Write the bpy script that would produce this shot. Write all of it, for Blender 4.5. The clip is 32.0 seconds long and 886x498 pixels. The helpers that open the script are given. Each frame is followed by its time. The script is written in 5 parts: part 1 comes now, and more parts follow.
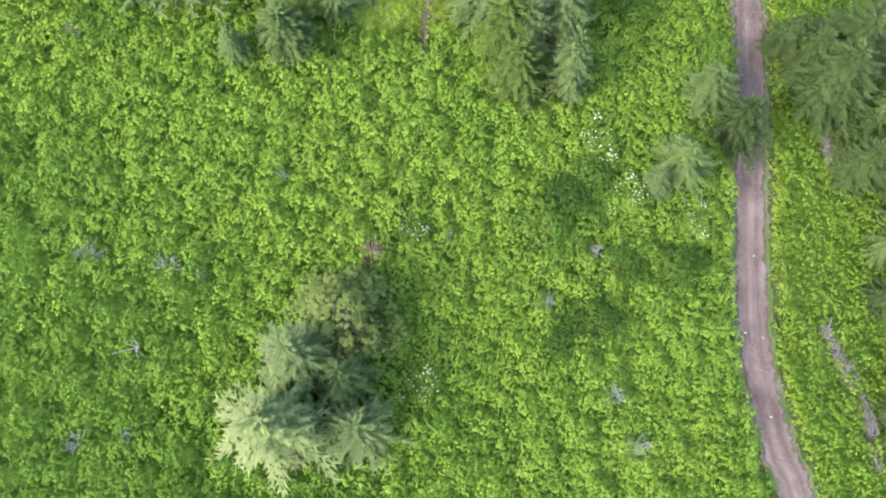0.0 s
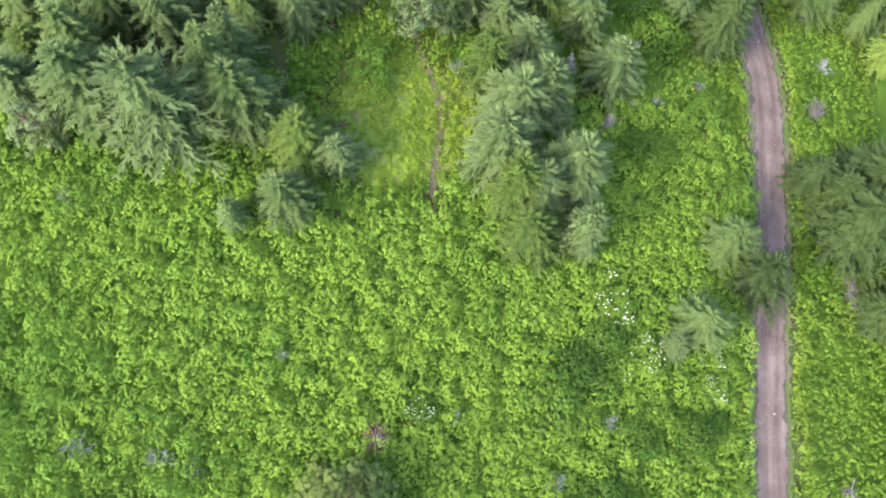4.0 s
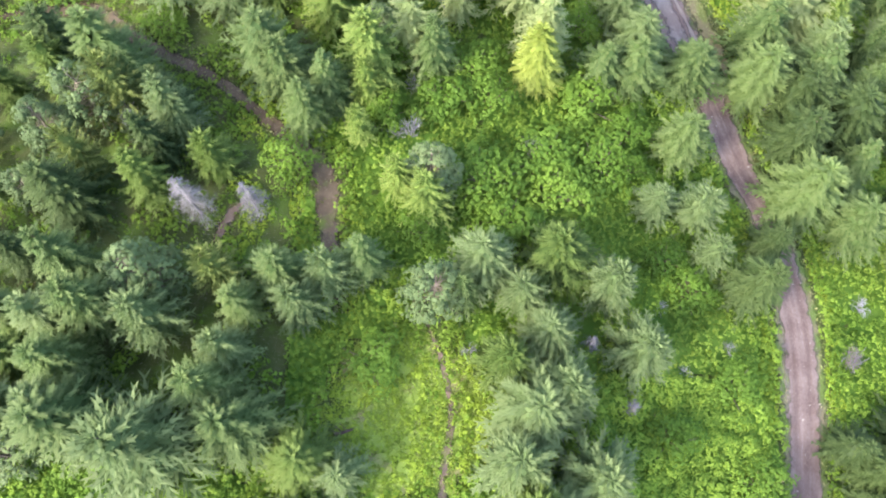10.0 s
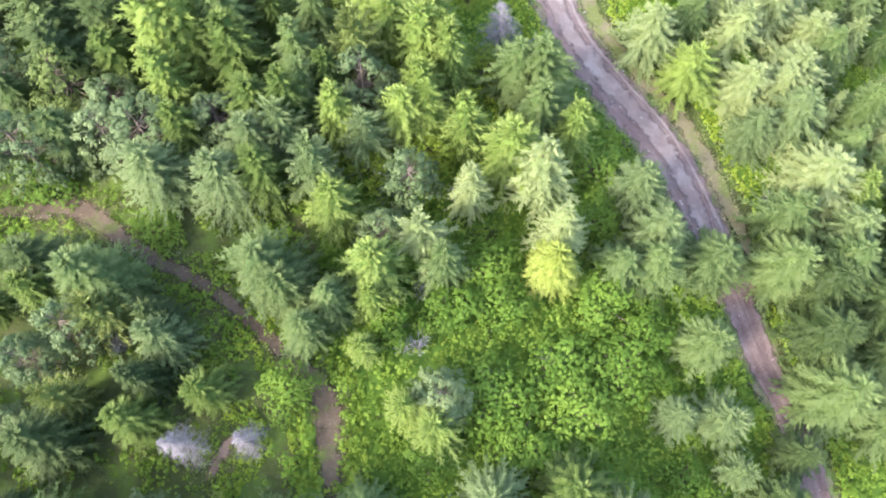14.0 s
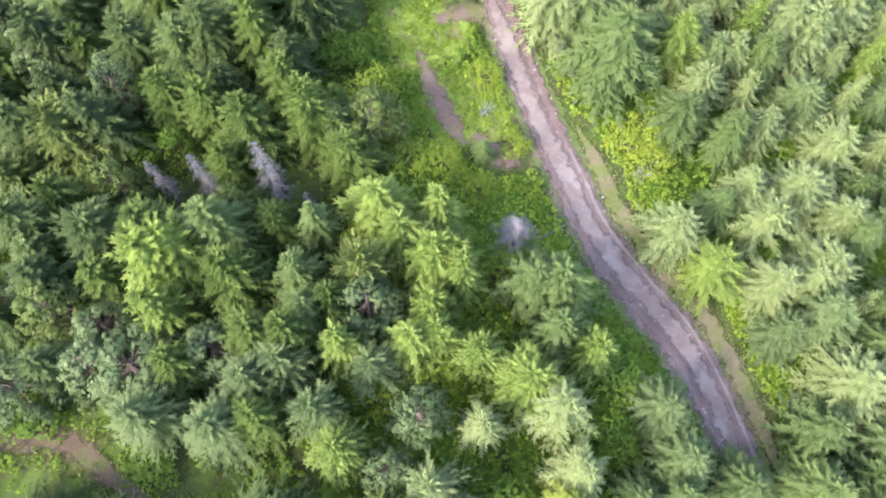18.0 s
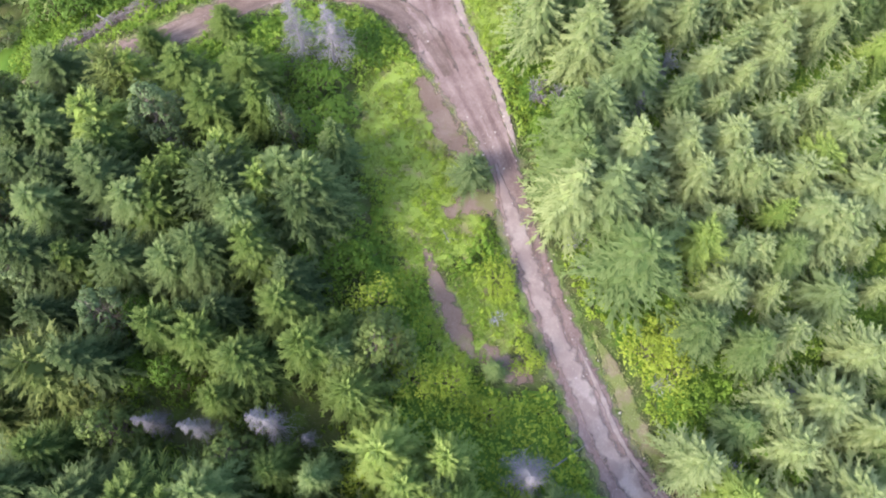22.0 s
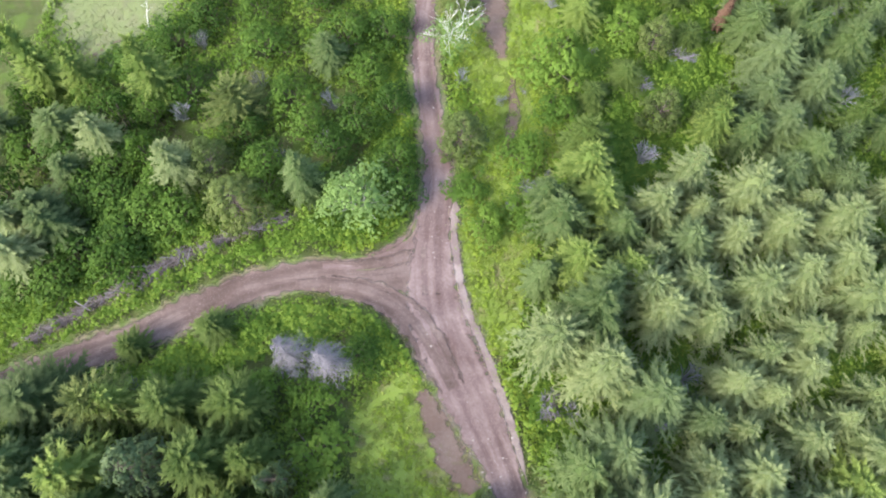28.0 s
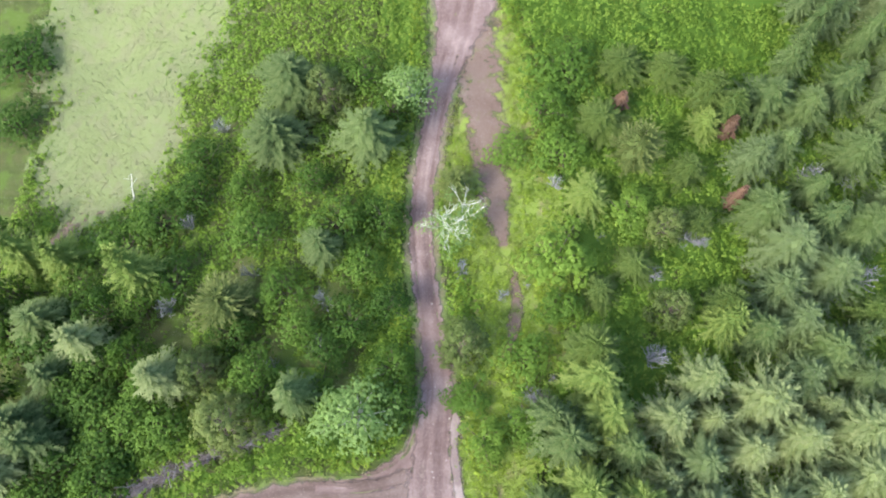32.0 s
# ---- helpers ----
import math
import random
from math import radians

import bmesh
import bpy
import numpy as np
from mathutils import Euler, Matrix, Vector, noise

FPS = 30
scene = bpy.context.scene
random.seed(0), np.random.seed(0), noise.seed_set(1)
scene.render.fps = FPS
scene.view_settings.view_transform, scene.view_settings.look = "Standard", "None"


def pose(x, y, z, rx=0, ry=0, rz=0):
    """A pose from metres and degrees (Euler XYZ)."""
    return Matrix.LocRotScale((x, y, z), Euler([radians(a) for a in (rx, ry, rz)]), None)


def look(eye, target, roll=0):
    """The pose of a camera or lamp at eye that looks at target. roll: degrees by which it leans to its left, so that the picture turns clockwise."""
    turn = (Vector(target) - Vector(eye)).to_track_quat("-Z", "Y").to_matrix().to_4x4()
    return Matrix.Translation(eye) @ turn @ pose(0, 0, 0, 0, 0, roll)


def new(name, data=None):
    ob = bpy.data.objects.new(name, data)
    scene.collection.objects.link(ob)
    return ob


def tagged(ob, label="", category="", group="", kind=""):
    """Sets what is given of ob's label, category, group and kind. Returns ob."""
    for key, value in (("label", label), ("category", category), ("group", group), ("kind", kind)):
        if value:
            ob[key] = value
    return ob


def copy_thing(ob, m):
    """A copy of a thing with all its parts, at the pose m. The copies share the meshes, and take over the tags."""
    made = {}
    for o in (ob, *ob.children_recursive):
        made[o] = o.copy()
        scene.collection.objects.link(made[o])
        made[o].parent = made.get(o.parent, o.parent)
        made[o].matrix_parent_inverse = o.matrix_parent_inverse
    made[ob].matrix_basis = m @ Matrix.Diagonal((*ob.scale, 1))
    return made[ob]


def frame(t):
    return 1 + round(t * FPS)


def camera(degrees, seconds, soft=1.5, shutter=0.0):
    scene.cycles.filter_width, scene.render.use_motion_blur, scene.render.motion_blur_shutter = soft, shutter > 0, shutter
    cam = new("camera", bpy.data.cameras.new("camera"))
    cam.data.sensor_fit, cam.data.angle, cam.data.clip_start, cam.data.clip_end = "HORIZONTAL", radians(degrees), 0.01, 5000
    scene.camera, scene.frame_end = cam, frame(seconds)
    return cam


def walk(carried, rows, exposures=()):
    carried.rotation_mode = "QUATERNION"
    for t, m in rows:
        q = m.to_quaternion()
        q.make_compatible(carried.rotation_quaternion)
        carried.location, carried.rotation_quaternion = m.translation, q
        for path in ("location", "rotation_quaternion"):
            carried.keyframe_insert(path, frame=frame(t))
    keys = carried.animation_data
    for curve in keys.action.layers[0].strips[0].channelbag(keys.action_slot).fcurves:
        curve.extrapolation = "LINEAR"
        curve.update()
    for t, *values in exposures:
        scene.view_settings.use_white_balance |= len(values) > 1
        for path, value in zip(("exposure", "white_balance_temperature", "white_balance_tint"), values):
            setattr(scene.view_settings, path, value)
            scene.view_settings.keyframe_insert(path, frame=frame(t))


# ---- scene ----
cam = camera(55.2, 32.0, soft=2.0)
PITCH = -74.52
ROWS = [
    (0, 0.07, 0.07, 77.13, -0.02), (2, -0.12, 7.23, 77.36, 0.34), (4, -0.43, 14.49, 77.63, 0.69), (6, -0.76, 22.32, 77.91, 1.02),
    (8, -1.1, 30.81, 78.22, 1.31), (10, -1.52, 39.84, 78.56, 1.58), (12, -2.04, 49.24, 78.93, 1.83), (14, -2.68, 58.9, 79.32, 2.07),
    (16, -3.42, 68.73, 79.74, 2.31), (18, -4.21, 78.73, 80.19, 2.57), (20, -5.01, 88.93, 80.67, 2.84), (22, -5.78, 99.36, 81.18, 3.12),
    (24, -6.49, 110.0, 81.73, 3.39), (26, -7.16, 120.81, 82.3, 3.63), (28, -7.83, 131.68, 82.91, 3.79), (30, -8.52, 142.54, 83.55, 3.81),
    (32, -9.23, 153.41, 84.23, 3.6),
]
EXPOSURES = [(0, 2.06, 6900, 4), (8, 2.38, 6800, 6), (13, 2.6, 6700, 12), (20, 2.22, 6600, 13), (26, 1.88, 6550, 12), (32, 1.8, 6450, 8)]
walk(cam, [(t, pose(x, y, z, 90 + PITCH, 0, yaw)) for t, x, y, z, yaw in ROWS], EXPOSURES)

# ---- daylight: thin cloud, sun from the south-west ----
SUN_FROM = Vector((-0.60, -0.40, 0.69)).normalized()
world = bpy.data.worlds.new("sky")
scene.world = world
world.use_nodes = True
wn = world.node_tree
sky = wn.nodes.new("ShaderNodeTexSky")
sky.sky_type = "NISHITA"
sky.sun_disc = False
sky.sun_elevation = math.asin(SUN_FROM.z)
sky.sun_rotation = math.atan2(SUN_FROM.x, SUN_FROM.y)
sky.dust_density = 3.0
wn.links.new(sky.outputs[0], wn.nodes["Background"].inputs[0])
wn.nodes["Background"].inputs[1].default_value = 0.15
sun_data = bpy.data.lights.new("sun", "SUN")
sun_data.energy = 1.3
sun_data.angle = radians(11.0)
sun_data.color = (1.0, 0.95, 0.86)
sun = new("sun", sun_data)
sun.matrix_world = look(SUN_FROM * 300, (0, 0, 0))


# ---- materials ----
def nodes_of(name, rough=0.8):
    m = bpy.data.materials.new(name)
    m.use_nodes = True
    b = m.node_tree.nodes["Principled BSDF"]
    b.inputs["Roughness"].default_value = rough
    return m, m.node_tree.nodes, m.node_tree.links, b


def ramp(n, l, fac, stops):
    r = n.new("ShaderNodeValToRGB")
    while len(r.color_ramp.elements) < len(stops):
        r.color_ramp.elements.new(0.5)
    for e, (p, c) in zip(r.color_ramp.elements, stops):
        e.position, e.color = p, (*c, 1)
    l.new(fac, r.inputs[0])
    return r.outputs[0]


def noise_tex(n, l, scale, detail=3.0, world_space=True):
    t = n.new("ShaderNodeTexNoise")
    t.inputs["Scale"].default_value = scale
    t.inputs["Detail"].default_value = detail
    src = n.new("ShaderNodeNewGeometry").outputs["Position"] if world_space else n.new("ShaderNodeTexCoord").outputs["Object"]
    l.new(src, t.inputs["Vector"])
    return t.outputs[0]


def mixed(n, l, fac, a, b, blend="MIX"):
    x = n.new("ShaderNodeMix")
    x.data_type, x.blend_type = "RGBA", blend
    if isinstance(fac, float):
        x.inputs[0].default_value = fac
    else:
        l.new(fac, x.inputs[0])
    for slot, v in ((6, a), (7, b)):
        if isinstance(v, tuple):
            x.inputs[slot].default_value = (*v, 1)
        else:
            l.new(v, x.inputs[slot])
    return x.outputs[2]


def math_node(n, l, op, a, b):
    x = n.new("ShaderNodeMath")
    x.operation = op
    for i, v in enumerate((a, b)):
        if isinstance(v, (int, float)):
            x.inputs[i].default_value = v
        else:
            l.new(v, x.inputs[i])
    return x.outputs[0]


def foliage(name, dark, mid, light, tip=None, patches=0.0, per_object=True, translucent=0.3, gloss=0.3, patch_colour=(0.2, 0.2, 0.03)):
    """Leaves or needles: varied from plant to plant and from leaf to leaf, lighter on young growth, a little light passing through."""
    m, n, l, b = nodes_of(name, 0.6)
    geo = n.new("ShaderNodeNewGeometry")
    f = geo.outputs["Random Per Island"]
    if per_object:
        info = n.new("ShaderNodeObjectInfo")
        f = math_node(n, l, "ADD", math_node(n, l, "MULTIPLY", f, 0.3), math_node(n, l, "MULTIPLY", info.outputs["Random"], 0.7))
    else:
        f = math_node(n, l, "ADD", math_node(n, l, "MULTIPLY", f, 0.18), math_node(n, l, "MULTIPLY", ramp(n, l, noise_tex(n, l, 0.3, 4), [(0.3, (0, 0, 0)), (0.7, (1, 1, 1))]), 0.82))
    c = ramp(n, l, f, [(0.1, dark), (0.5, mid), (0.9, light)])
    if tip:
        a = n.new("ShaderNodeAttribute")
        a.attribute_name = "young"
        c = mixed(n, l, a.outputs["Fac"], c, tip)
    if patches:
        w = ramp(n, l, noise_tex(n, l, 0.07, 2), [(0.45, (0, 0, 0)), (0.62, (patches,) * 3)])
        c = mixed(n, l, w, c, patch_colour)
    l.new(c, b.inputs["Base Color"])
    b.inputs["Specular IOR Level"].default_value = gloss
    t = n.new("ShaderNodeBsdfTranslucent")
    l.new(c, t.inputs[0])
    s = n.new("ShaderNodeMixShader")
    s.inputs[0].default_value = translucent
    l.new(b.outputs[0], s.inputs[1])
    l.new(t.outputs[0], s.inputs[2])
    l.new(s.outputs[0], n["Material Output"].inputs[0])
    return m


def barklike(name, a, b_col, scale=3.0, rough=0.9):
    m, n, l, b = nodes_of(name, rough)
    f = noise_tex(n, l, scale, 5, False)
    info = n.new("ShaderNodeObjectInfo")
    f = math_node(n, l, "ADD", math_node(n, l, "MULTIPLY", f, 0.7), math_node(n, l, "MULTIPLY", info.outputs["Random"], 0.3))
    l.new(ramp(n, l, f, [(0.25, a), (0.7, b_col)]), b.inputs["Base Color"])
    bump = n.new("ShaderNodeBump")
    bump.inputs["Strength"].default_value = 0.5
    l.new(noise_tex(n, l, scale * 6, 4, False), bump.inputs["Height"])
    l.new(bump.outputs[0], b.inputs["Normal"])
    return m


M_SPRUCE = foliage("spruce_needles", (0.06, 0.105, 0.033), (0.09, 0.148, 0.046), (0.125, 0.188, 0.06), (0.20, 0.255, 0.098), translucent=0.36, gloss=0.2)
# lightened M_SPRUCE: sun on the eastern wood added to its pale needle colour
M_SUNLIT_PALE = foliage("sunlit_pale_spruce_needles", (0.15, 0.208, 0.08), (0.19, 0.252, 0.098), (0.23, 0.29, 0.118), (0.33, 0.38, 0.175), translucent=0.38, gloss=0.2)
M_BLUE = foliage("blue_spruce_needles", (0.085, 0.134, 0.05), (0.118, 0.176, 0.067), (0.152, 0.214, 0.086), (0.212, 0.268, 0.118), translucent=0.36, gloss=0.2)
# M_SPRUCE at half strength: shade over the western wood put into the needle colour
M_SHADED_DARK = foliage("shaded_dark_spruce_needles", (0.03, 0.056, 0.018), (0.046, 0.08, 0.025), (0.07, 0.112, 0.034), (0.118, 0.16, 0.056), translucent=0.34, gloss=0.2)
M_FIR = foliage("fir_needles", (0.115, 0.185, 0.042), (0.155, 0.235, 0.051), (0.2, 0.285, 0.063), (0.268, 0.345, 0.092), translucent=0.38, gloss=0.2)
# about half of M_FIR, so the western wood's shade sits in the green
M_SHADED_DEEP = foliage("shaded_deep_fir_needles", (0.048, 0.09, 0.02), (0.075, 0.126, 0.027), (0.105, 0.165, 0.036), (0.155, 0.212, 0.054), translucent=0.36, gloss=0.2)
M_PINE = foliage("pine_needles", (0.08, 0.12, 0.032), (0.112, 0.156, 0.042), (0.148, 0.19, 0.053), (0.19, 0.225, 0.072), translucent=0.34, gloss=0.2)
M_GOLD = foliage("golden_needles", (0.15, 0.205, 0.034), (0.185, 0.245, 0.04), (0.22, 0.28, 0.05), (0.28, 0.33, 0.07))
M_RUST = foliage("rusty_needles", (0.095, 0.058, 0.04), (0.14, 0.08, 0.054), (0.175, 0.105, 0.07), (0.195, 0.13, 0.085))
M_TUFT = foliage("grey_pine_needles", (0.068, 0.108, 0.043), (0.097, 0.142, 0.057), (0.13, 0.178, 0.075), translucent=0.2, gloss=0.25)
M_BUSH = foliage("bush_leaves", (0.066, 0.132, 0.02), (0.10, 0.18, 0.027), (0.142, 0.234, 0.037), gloss=0.12)
# brightened M_BUSH: stronger sun near the bend put into the lime colour
M_SUNLIT_LIME = foliage("sunlit_lime_bush_leaves", (0.16, 0.235, 0.03), (0.215, 0.295, 0.038), (0.27, 0.345, 0.05), gloss=0.15)
# darker copy of M_BUSH: deep green, with the western side's shade in it
M_SHADED_ALDER = foliage("shaded_alder_leaves", (0.035, 0.082, 0.013), (0.06, 0.12, 0.018), (0.092, 0.17, 0.026), gloss=0.15)
M_ASPEN = foliage("aspen_leaves", (0.10, 0.185, 0.045), (0.14, 0.235, 0.06), (0.185, 0.285, 0.08))
M_FIELD = foliage("thicket_leaves", (0.15, 0.262, 0.043), (0.18, 0.30, 0.05), (0.205, 0.33, 0.057), (0.235, 0.355, 0.066), patches=0.55, gloss=0.06, translucent=0.42, per_object=False, patch_colour=(0.235, 0.345, 0.058))
M_BRAMBLE = foliage("bramble_leaves", (0.085, 0.175, 0.03), (0.12, 0.225, 0.038), (0.155, 0.27, 0.048), (0.205, 0.325, 0.062), gloss=0.08, translucent=0.45, per_object=False)
M_UNDER = foliage("undergrowth_leaves", (0.085, 0.165, 0.02), (0.13, 0.235, 0.03), (0.17, 0.28, 0.04), (0.21, 0.31, 0.05), patches=0.4, translucent=0.42, gloss=0.15, per_object=False, patch_colour=(0.18, 0.25, 0.045))
M_WEED = foliage("roadside_leaves", (0.185, 0.275, 0.036), (0.225, 0.32, 0.042), (0.265, 0.36, 0.052), per_object=False, gloss=0.1)
M_GRASS = foliage("grass_blades", (0.17, 0.22, 0.06), (0.25, 0.29, 0.10), (0.36, 0.37, 0.19), patches=0.5, per_object=False, patch_colour=(0.26, 0.25, 0.14))
M_HERB = foliage("clearing_herbs", (0.17, 0.255, 0.045), (0.22, 0.31, 0.055), (0.28, 0.36, 0.08), patches=0.5, per_object=False, patch_colour=(0.25, 0.265, 0.09))
M_MEADOW = foliage("meadow_grass", (0.145, 0.19, 0.08), (0.175, 0.215, 0.10), (0.215, 0.25, 0.13), patches=0.7, per_object=False, patch_colour=(0.19, 0.185, 0.115))
M_FLOWER = foliage("white_blossom", (0.65, 0.66, 0.52), (0.75, 0.75, 0.63), (0.8, 0.8, 0.7), per_object=False)
M_BARK = barklike("conifer_bark", (0.07, 0.055, 0.045), (0.17, 0.14, 0.115))
M_DEAD = barklike("weathered_grey_wood", (0.11, 0.105, 0.117), (0.215, 0.207, 0.23))
M_SLATE = barklike("slate_grey_twigs", (0.15, 0.155, 0.175), (0.30, 0.31, 0.34))
M_WHITE = barklike("pale_aspen_bark", (0.46, 0.47, 0.42), (0.72, 0.73, 0.68))
M_STUMP = barklike("brown_rotten_wood", (0.035, 0.022, 0.018), (0.11, 0.07, 0.055))
M_BRUSH = barklike("grey_brown_brushwood", (0.11, 0.09, 0.092), (0.235, 0.20, 0.205))
M_STONE = barklike("pale_road_stone", (0.24, 0.21, 0.20), (0.46, 0.42, 0.40), 8)


def earth(name, stops, fine=5.0, rut=None, moss=None, cover=0.48, fringe=(0.125, 0.155, 0.045), fray=0.75):
    m, n, l, b = nodes_of(name, 0.95)
    f = math_node(n, l, "ADD", math_node(n, l, "MULTIPLY", noise_tex(n, l, fine, 6), 0.35), math_node(n, l, "MULTIPLY", noise_tex(n, l, 0.35, 4), 0.65))
    if rut:
        way = n.new("ShaderNodeAttribute")
        way.attribute_name = "track"
        drawn = n.new("ShaderNodeVectorMath")
        drawn.operation = "MULTIPLY"
        drawn.inputs[1].default_value = (1.5, 0.1, 1)
        l.new(way.outputs["Vector"], drawn.inputs[0])
        streak = n.new("ShaderNodeTexNoise")
        streak.inputs["Scale"].default_value = 1.0
        streak.inputs["Detail"].default_value = 4
        l.new(drawn.outputs[0], streak.inputs["Vector"])
        f = math_node(n, l, "ADD", math_node(n, l, "MULTIPLY", f, 0.66), math_node(n, l, "MULTIPLY", streak.outputs[0], 0.34))
    c = ramp(n, l, f, stops)
    if moss:
        c = mixed(n, l, ramp(n, l, noise_tex(n, l, 0.5, 6), [(cover, (0, 0, 0)), (cover + 0.12, (1, 1, 1))]), c, moss)
    if rut:
        a = n.new("ShaderNodeAttribute")
        a.attribute_name = "rut"
        w = math_node(n, l, "MULTIPLY", a.outputs["Fac"], ramp(n, l, noise_tex(n, l, 0.8, 5), [(0.3, (0.25,) * 3), (0.7, (1, 1, 1))]))
        c = mixed(n, l, w, c, rut)
    e = n.new("ShaderNodeAttribute")
    e.attribute_name = "edge"
    uneven = math_node(n, l, "ADD", math_node(n, l, "MULTIPLY", noise_tex(n, l, 1.4, 5), 1.1), math_node(n, l, "MULTIPLY", noise_tex(n, l, 0.4, 2), 0.5))
    c = mixed(n, l, ramp(n, l, math_node(n, l, "MULTIPLY", math_node(n, l, "POWER", e.outputs["Fac"], 2.0), uneven), [(0.5, (0, 0, 0)), (0.78, (1, 1, 1))]), c, fringe)
    specks = ramp(n, l, noise_tex(n, l, 16.0, 2), [(0.66, (0, 0, 0)), (0.72, (0.6,) * 3)])
    c = mixed(n, l, specks, c, (0.46, 0.43, 0.41))
    l.new(c, b.inputs["Base Color"])
    b.inputs["Specular IOR Level"].default_value = 0.15
    bump = n.new("ShaderNodeBump")
    bump.inputs["Strength"].default_value = 0.35 if rut else 0.6
    bump.inputs["Distance"].default_value = 0.06
    l.new(noise_tex(n, l, 3.0, 7), bump.inputs["Height"])
    l.new(bump.outputs[0], b.inputs["Normal"])
    if not fray:
        return m
    thin = math_node(n, l, "ADD", e.outputs["Fac"], math_node(n, l, "MULTIPLY", math_node(n, l, "SUBTRACT", noise_tex(n, l, 1.1, 6), 0.5), fray))
    clear = n.new("ShaderNodeBsdfTransparent")
    s = n.new("ShaderNodeMixShader")
    l.new(ramp(n, l, thin, [(0.7 - 0.25 * (fray > 1), (0, 0, 0)), (0.96, (1, 1, 1))]), s.inputs[0])
    l.new(b.outputs[0], s.inputs[1])
    l.new(clear.outputs[0], s.inputs[2])
    l.new(s.outputs[0], n["Material Output"].inputs[0])
    return m


M_FLOOR = earth("forest_floor", [(0.3, (0.04, 0.055, 0.018)), (0.5, (0.065, 0.085, 0.026)), (0.7, (0.10, 0.10, 0.045))], 2.0, moss=(0.08, 0.125, 0.026), fray=0)
M_ROAD = earth("road_dirt", [(0.36, (0.105, 0.07, 0.065)), (0.5, (0.18, 0.132, 0.126)), (0.64, (0.275, 0.212, 0.204))], 4.0, rut=(0.10, 0.065, 0.06), fringe=(0.235, 0.195, 0.165))
M_DAMP = earth("damp_road_dirt", [(0.36, (0.075, 0.052, 0.046)), (0.5, (0.135, 0.099, 0.09)), (0.64, (0.215, 0.167, 0.153))], 4.0, rut=(0.068, 0.046, 0.041), fringe=(0.20, 0.165, 0.13))
M_SHOULDER = earth("trodden_verge", [(0.3, (0.11, 0.11, 0.055)), (0.5, (0.155, 0.142, 0.09)), (0.7, (0.21, 0.178, 0.13))], 3.0, moss=(0.10, 0.145, 0.04), cover=0.42, fringe=(0.085, 0.14, 0.032))
M_TRAIL = earth("bare_soil", [(0.3, (0.11, 0.076, 0.062)), (0.5, (0.155, 0.113, 0.094)), (0.7, (0.205, 0.158, 0.132))], 3.0, moss=(0.13, 0.135, 0.06), cover=0.56, fray=2.0)
M_GRAVEL = earth("pale_gravel_berm", [(0.3, (0.195, 0.155, 0.147)), (0.5, (0.26, 0.212, 0.202)), (0.7, (0.34, 0.29, 0.275))], 6.0, moss=(0.205, 0.158, 0.152), cover=0.44, fringe=(0.20, 0.152, 0.15), fray=1.4)
M_STRAW = earth("dry_verge_straw", [(0.3, (0.16, 0.14, 0.08)), (0.5, (0.21, 0.18, 0.11)), (0.7, (0.265, 0.225, 0.15))], 3.0, moss=(0.155, 0.18, 0.06), cover=0.45, fray=1.6)
M_PATH = earth("overgrown_path_soil", [(0.3, (0.06, 0.043, 0.031)), (0.5, (0.095, 0.072, 0.053)), (0.7, (0.14, 0.112, 0.084))], 3.0, moss=(0.085, 0.115, 0.03), cover=0.56, fray=1.2)
M_LITTER = earth("slash_litter", [(0.3, (0.07, 0.062, 0.06)), (0.5, (0.11, 0.098, 0.097)), (0.7, (0.16, 0.145, 0.143))], 5.0, moss=(0.085, 0.13, 0.03), cover=0.52, fray=2.2)
M_CLEAR = earth("clearing_soil", [(0.3, (0.15, 0.135, 0.07)), (0.5, (0.19, 0.185, 0.08)), (0.7, (0.24, 0.24, 0.11))], 2.5, moss=(0.18, 0.25, 0.048), cover=0.34, fray=0)
M_DRY = earth("meadow_soil", [(0.3, (0.14, 0.15, 0.08)), (0.5, (0.155, 0.175, 0.09)), (0.7, (0.175, 0.195, 0.10))], 2.5, moss=(0.15, 0.185, 0.08), cover=0.40, fringe=(0.16, 0.18, 0.09), fray=0)


# ---- terrain: a hillside that falls to the east and to the north ----
HILL = (3.895, -9.635, -10.654, -6.911, 7.067, -1.987, 2.006, -0.961, 1.422, 3.232, 0.268)


def ground_z(x, y):
    x = np.where(x < -52, -52 - 10 * np.tanh((-52 - x) / 10), x)
    u = np.minimum(x, 55) / 50
    v = (np.clip(y, -5, 205) - 100) / 100
    terms = (1 + 0 * u, u, v, u * u, u * v, v * v, u**3, u * u * v, u * v * v, v**3, u * v**3)
    return sum(c * t for c, t in zip(HILL, terms))


def link_mesh(name, verts, faces, mat, parent=None, label="", attr=None):
    me = bpy.data.meshes.new(name)
    me.from_pydata(np.asarray(verts).tolist(), [], np.asarray(faces).tolist() if not isinstance(faces, list) else faces)
    me.materials.append(mat)
    if attr:
        a = me.attributes.new(attr[0], "FLOAT", "POINT")
        a.data.foreach_set("value", np.asarray(attr[1], dtype=np.float32))
    me.update()
    ob = new(name, me)
    if parent:
        ob.parent = parent
    if label:
        tagged(ob, label)
    return ob


def stretch(lo, hi, step):
    inner = np.arange(lo, hi + 0.01, step)
    out = np.array([4, 10, 22, 45, 90, 180, 400, 900, 2000.0])
    return np.concatenate([lo - out[::-1], inner, hi + out])


gx, gy = stretch(-80, 80, 1.6), stretch(-30, 250, 1.6)
GX, GY = np.meshgrid(gx, gy)
GZ = ground_z(GX, GY) - 0.08
nx, ny = len(gx), len(gy)
idx = np.arange(nx * ny).reshape(ny, nx)
